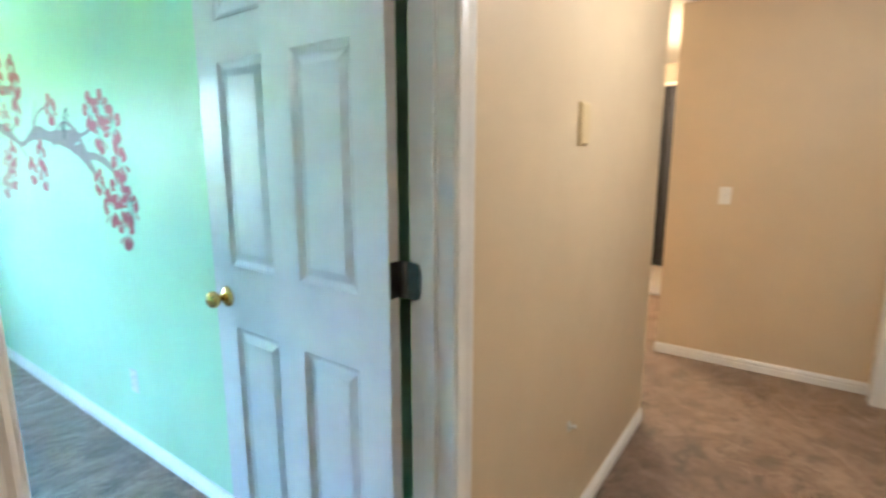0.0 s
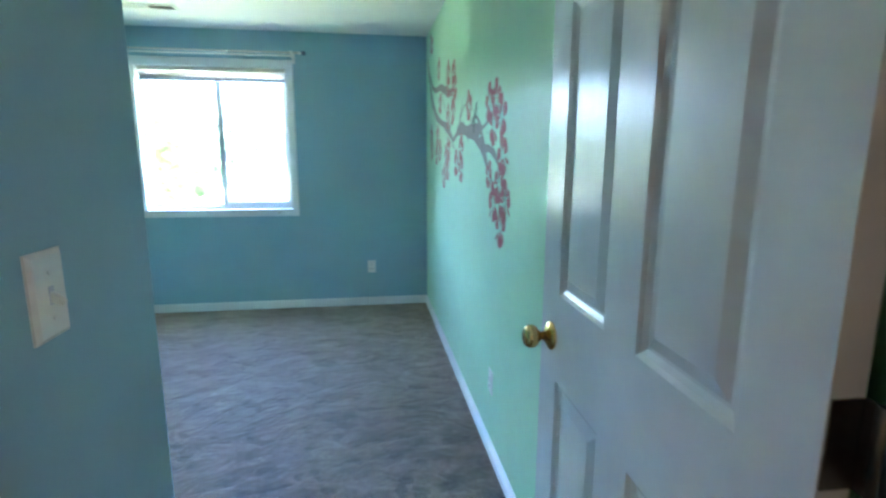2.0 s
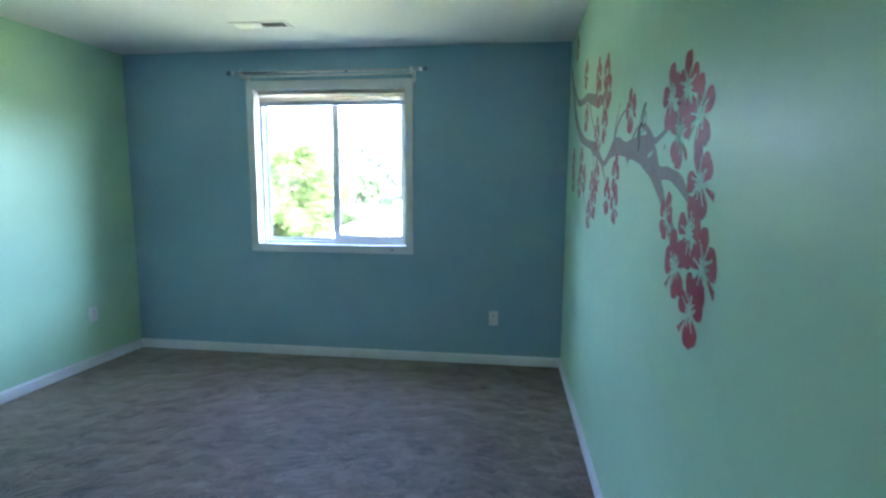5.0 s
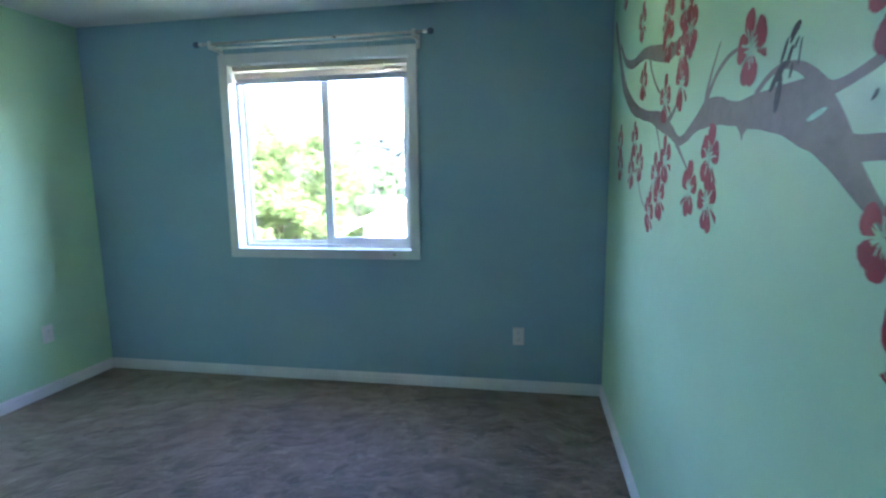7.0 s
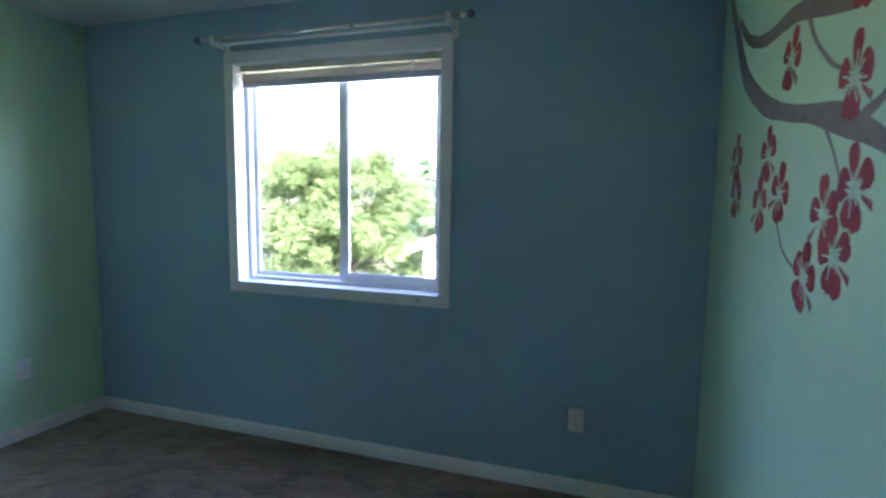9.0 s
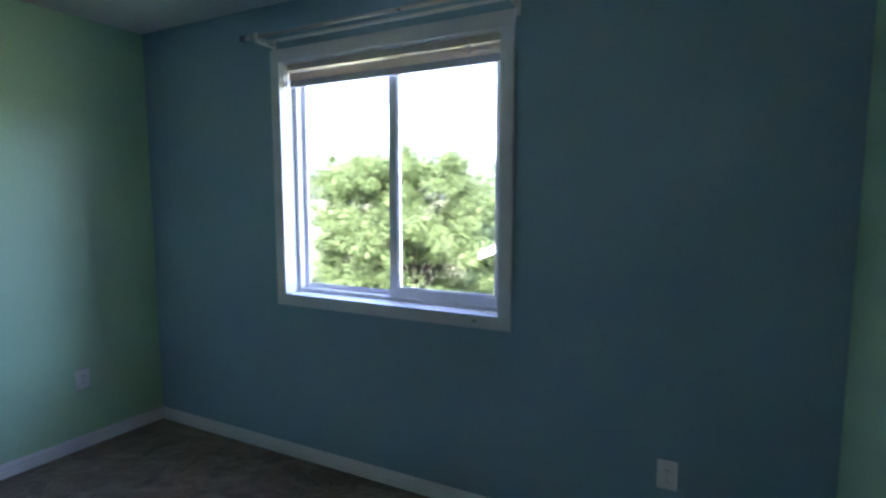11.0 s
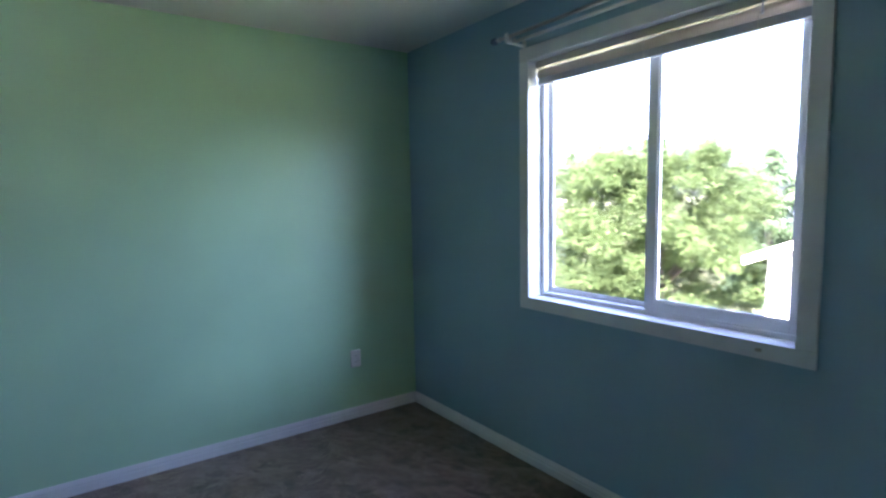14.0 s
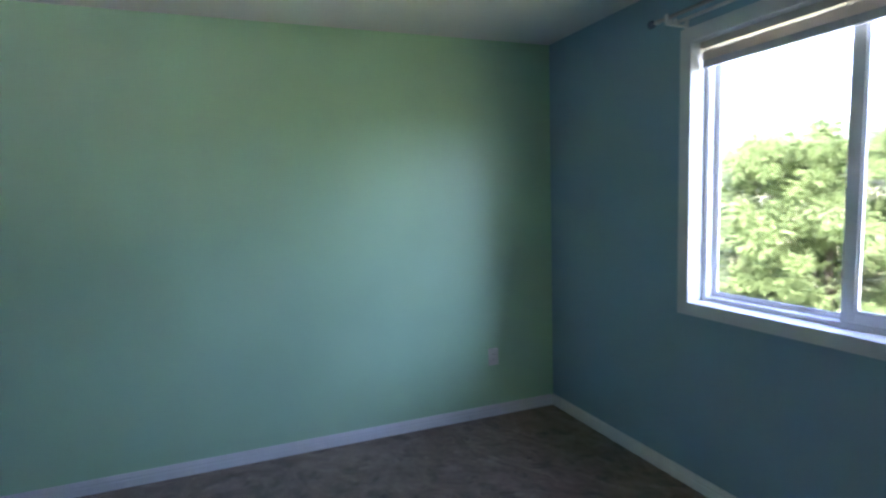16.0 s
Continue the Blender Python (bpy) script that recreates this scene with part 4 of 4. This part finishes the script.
# ---- ceiling lamps for the hall and the bathroom, and an added one on the landing ----
def dome_lamp(at, label):
    ob = thing("ceiling_lamp", at, label, "ceiling lamp")
    bm = bmesh.new()
    lathe(bm, [(0, 0.11), (0.012, 0.115), (0.02, 0.112), (0.021, 0.03)], (0, 0, 0), (0, 0, -1), 32)
    part("base", bm, brass, ob, "brass lamp base")
    bm = bmesh.new()
    lathe(bm, [(0.02, 0.012), (0.045, 0.014), (0.05, 0.010)], (0, 0, 0), (0, 0, -1), 16)
    part("lamp_holder", bm, plastic, ob)


dome_lamp((0.55, -0.90, CEIL), "small brass ceiling lamp in the hall")
dome_lamp((0.48, 2.05, CEIL), "added brass ceiling lamp on the landing, out of view")
dome_lamp((-1.5, 4.7, CEIL), "small brass ceiling lamp by the bathroom")


# ---- outdoors ----
GROUND = -2.9
bm = bmesh.new()
bmesh.ops.create_grid(bm, x_segments=2, y_segments=2, size=700)
bmesh.ops.translate(bm, vec=(-500, 0, GROUND), verts=bm.verts)
structure("ground", bm, grass_mat, "sunlit lawn below the window", "ground")


def leaf_cloud(centres, count, size, rnd, droop=0.2, flat=1.0):
    """Many feathery sprays scattered through uneven lobes: each a short twig with narrow leaflets on both sides and a tip."""
    verts, faces = [], []
    for n in range(count // 5):
        c, r = centres[rnd.randrange(len(centres))]
        d = Vector((rnd.gauss(0, 1), rnd.gauss(0, 1), rnd.gauss(0, 1) * flat)).normalized()
        p = Vector(c) + Vector((d.x * r[0], d.y * r[1], d.z * r[2])) * (rnd.random() ** 0.30)
        out = (Vector((d.x, d.y, d.z * 0.35)) + Vector((c[0], c[1], 0)) * (0.35 / max(0.3, math.hypot(c[0], c[1]))) + Vector((rnd.uniform(-0.5, 0.5), rnd.uniform(-0.5, 0.5), rnd.uniform(-0.3, 0.3) - droop))).normalized()
        side = (out.cross(Vector((0, 0, 1))) + Vector((rnd.uniform(-0.5, 0.5), rnd.uniform(-0.5, 0.5), rnd.uniform(-0.5, 0.5)))).normalized()
        up = side.cross(out)
        s = size * rnd.uniform(0.65, 1.5)
        for along, lean in ((0.0, 1), (0.35, -1), (0.8, 1), (1.15, -1), (1.5, 0)):
            way = (out * (0.75 if lean else 1.0) + side * lean * 0.75 + up * rnd.uniform(-0.3, 0.15)).normalized()
            wide = way.cross(up).normalized() * s * 0.17
            base = p + out * s * along - up * s * 0.05 * along * along
            k = len(verts)
            verts += [base, base + way * s * 0.5 + wide, base + way * s * rnd.uniform(1.0, 1.35) - up * s * 0.12, base + way * s * 0.5 - wide]
            faces += [(k, k + 1, k + 2), (k, k + 2, k + 3)]
    data = bpy.data.meshes.new("crown")
    data.from_pydata(verts, [], faces)
    return data


def limb(bm, a, b, r0, r1):
    a, b = Vector(a), Vector(b)
    length = (b - a).length
    lathe(bm, [(0, r0), (length * 0.5, (r0 + r1) / 2), (length, r1)], a, b, 10)


def broad_tree(at, height, width, lobes, leaves, leaf_size, mat, seed, label):
    """A full garden tree, leafy from low down, with an uneven outline."""
    rnd = random.Random(seed)
    tree = thing("tree", at, label, "tree", "garden trees")
    bm = bmesh.new()
    limb(bm, (0, 0, 0), (0.1, 0.05, height * 0.55), width * 0.04, width * 0.012)
    for n in range(7):
        a, z = rnd.uniform(0, 6.28), height * rnd.uniform(0.18, 0.48)
        limb(bm, (0.05, 0.02, z), (math.cos(a) * width * 0.22, math.sin(a) * width * 0.22, z + height * rnd.uniform(0.05, 0.2)), width * 0.012, width * 0.004)
    part("trunk", bm, bark, tree)
    centres = []
    for n in range(lobes):
        z = rnd.uniform(0.15, 0.92)
        reach = (1 - abs(z - 0.45) ** 2.4 * 2.3) * width * 0.5
        a = rnd.uniform(0, 6.28)
        d = max(0.1, reach) * rnd.uniform(0.35, 0.95)
        r = rnd.uniform(0.028, 0.085) * width
        centres.append(((math.cos(a) * d, math.sin(a) * d, z * height), (r, r, r * rnd.uniform(0.6, 1.3))))
    for n in range(26):
        a, d, r = rnd.uniform(0, 6.28), width * 0.42 * math.sqrt(rnd.random()), rnd.uniform(0.018, 0.04) * width
        centres.append(((math.cos(a) * d, math.sin(a) * d, height * rnd.uniform(0.84, 0.98)), (r, r, r * 1.8)))
    data = leaf_cloud(centres, leaves, leaf_size, rnd, 0.05)
    data.materials.append(mat)
    crown = new("crown", data)
    crown.parent = tree
    tagged(crown, "dense bright green foliage")
    return tree


def conifer(at, height, width, leaves, leaf_size, mat, seed, label):
    """A slim evergreen with tiers of drooping boughs."""
    rnd = random.Random(seed)
    tree = thing("conifer", at, label, "tree", "far conifers")
    bm = bmesh.new()
    limb(bm, (0, 0, 0), (0, 0, height), width * 0.06, width * 0.01)
    part("trunk", bm, bark, tree)
    centres = []
    for n in range(46):
        z = rnd.uniform(0.12, 1.0)
        reach = (1.04 - z) * width * 0.5 * rnd.uniform(0.35, 1.0)
        a = rnd.uniform(0, 6.28)
        r = width * 0.10 * rnd.uniform(0.5, 1.2) * (1.3 - z)
        centres.append(((math.cos(a) * reach, math.sin(a) * reach, z * height - reach * 0.25), (r, r, r * 0.6)))
    data = leaf_cloud(centres, leaves, leaf_size, rnd, 0.5)
    data.materials.append(mat)
    crown = new("crown", data)
    crown.parent = tree
    return tree


broad_tree((-15.2, -7.9, GROUND), 5.75, 4.6, 330, 300000, 0.052, leaf_bright, 3, "leafy bright green garden tree in full sun")
broad_tree((-15.0, -6.20, GROUND), 5.85, 5.2, 420, 380000, 0.052, leaf_bright, 11, "leafy bright green garden tree in full sun")
for n, (x, y, h) in enumerate(((-24.0, -7.0, 6.0), (-25.0, -5.6, 5.5), (-24.6, -6.3, 5.2), (-25.4, -7.8, 5.4))):
    conifer((x, y, GROUND), h, 3.6, 14000, 0.13, leaf_pale, 5 + 4 * n, "slim pale green young conifer")
for n, (y, h) in enumerate(((-12.0, 8.0), (-10.7, 8.4), (-9.5, 7.9), (-8.0, 6.4), (-14.0, 6.6), (-16.5, 6.8), (-11.4, 7.4), (-10.0, 7.0))):
    conifer((-44.0 - 1.5 * (n % 2), y, GROUND), h, 4.8, 11000, 0.26, leaf_hazed, 40 + n, "tall conifer beyond the gardens, haze put into its leaf colour")

house_at = (-15.0, -3.75, GROUND)
house = thing("neighbour_house", house_at, "white-sided neighbouring house with a grey gabled roof", "house")
EAVE, RISE, SPAN = 3.0, 2.2, 10.5
bm = bmesh.new()
prism(bm, [(0, 0, 0), (0, SPAN, 0), (0, SPAN, EAVE), (0, SPAN / 2, EAVE + RISE), (0, 0, EAVE)], (-7.5, 0, 0))
part("wall", bm, siding, house, "white lap siding")
for y0, y1, z0, z1 in ((-0.35, SPAN / 2, EAVE - 0.15, EAVE + RISE), (SPAN + 0.35, SPAN / 2, EAVE - 0.15, EAVE + RISE)):
    bm = bmesh.new()
    prism(bm, [(0.35, y0, z0), (0.35, y1, z1), (0.35, y1, z1 + 0.14), (0.35, y0, z0 + 0.14)], (-8.2, 0, 0))
    roof = part("roof", bm, roofing, house, "grey shingle roof slope")
    bm = bmesh.new()
    prism(bm, [(0.36, y0, z0 - 0.04), (0.36, y1, z1 - 0.04), (0.36, y1, z1 + 0.15), (0.36, y0, z0 + 0.15)], (0.03, 0, 0))
    part("bargeboard", bm, siding, roof, "white bargeboard")
for n in range(18):
    z = 0.16 * (n + 1)
    part("siding_board", one_box((0.0, 0.02, z - 0.155), (0.012 + 0.004 * (n % 2), SPAN - 0.02, z - 0.004)), siding, house)
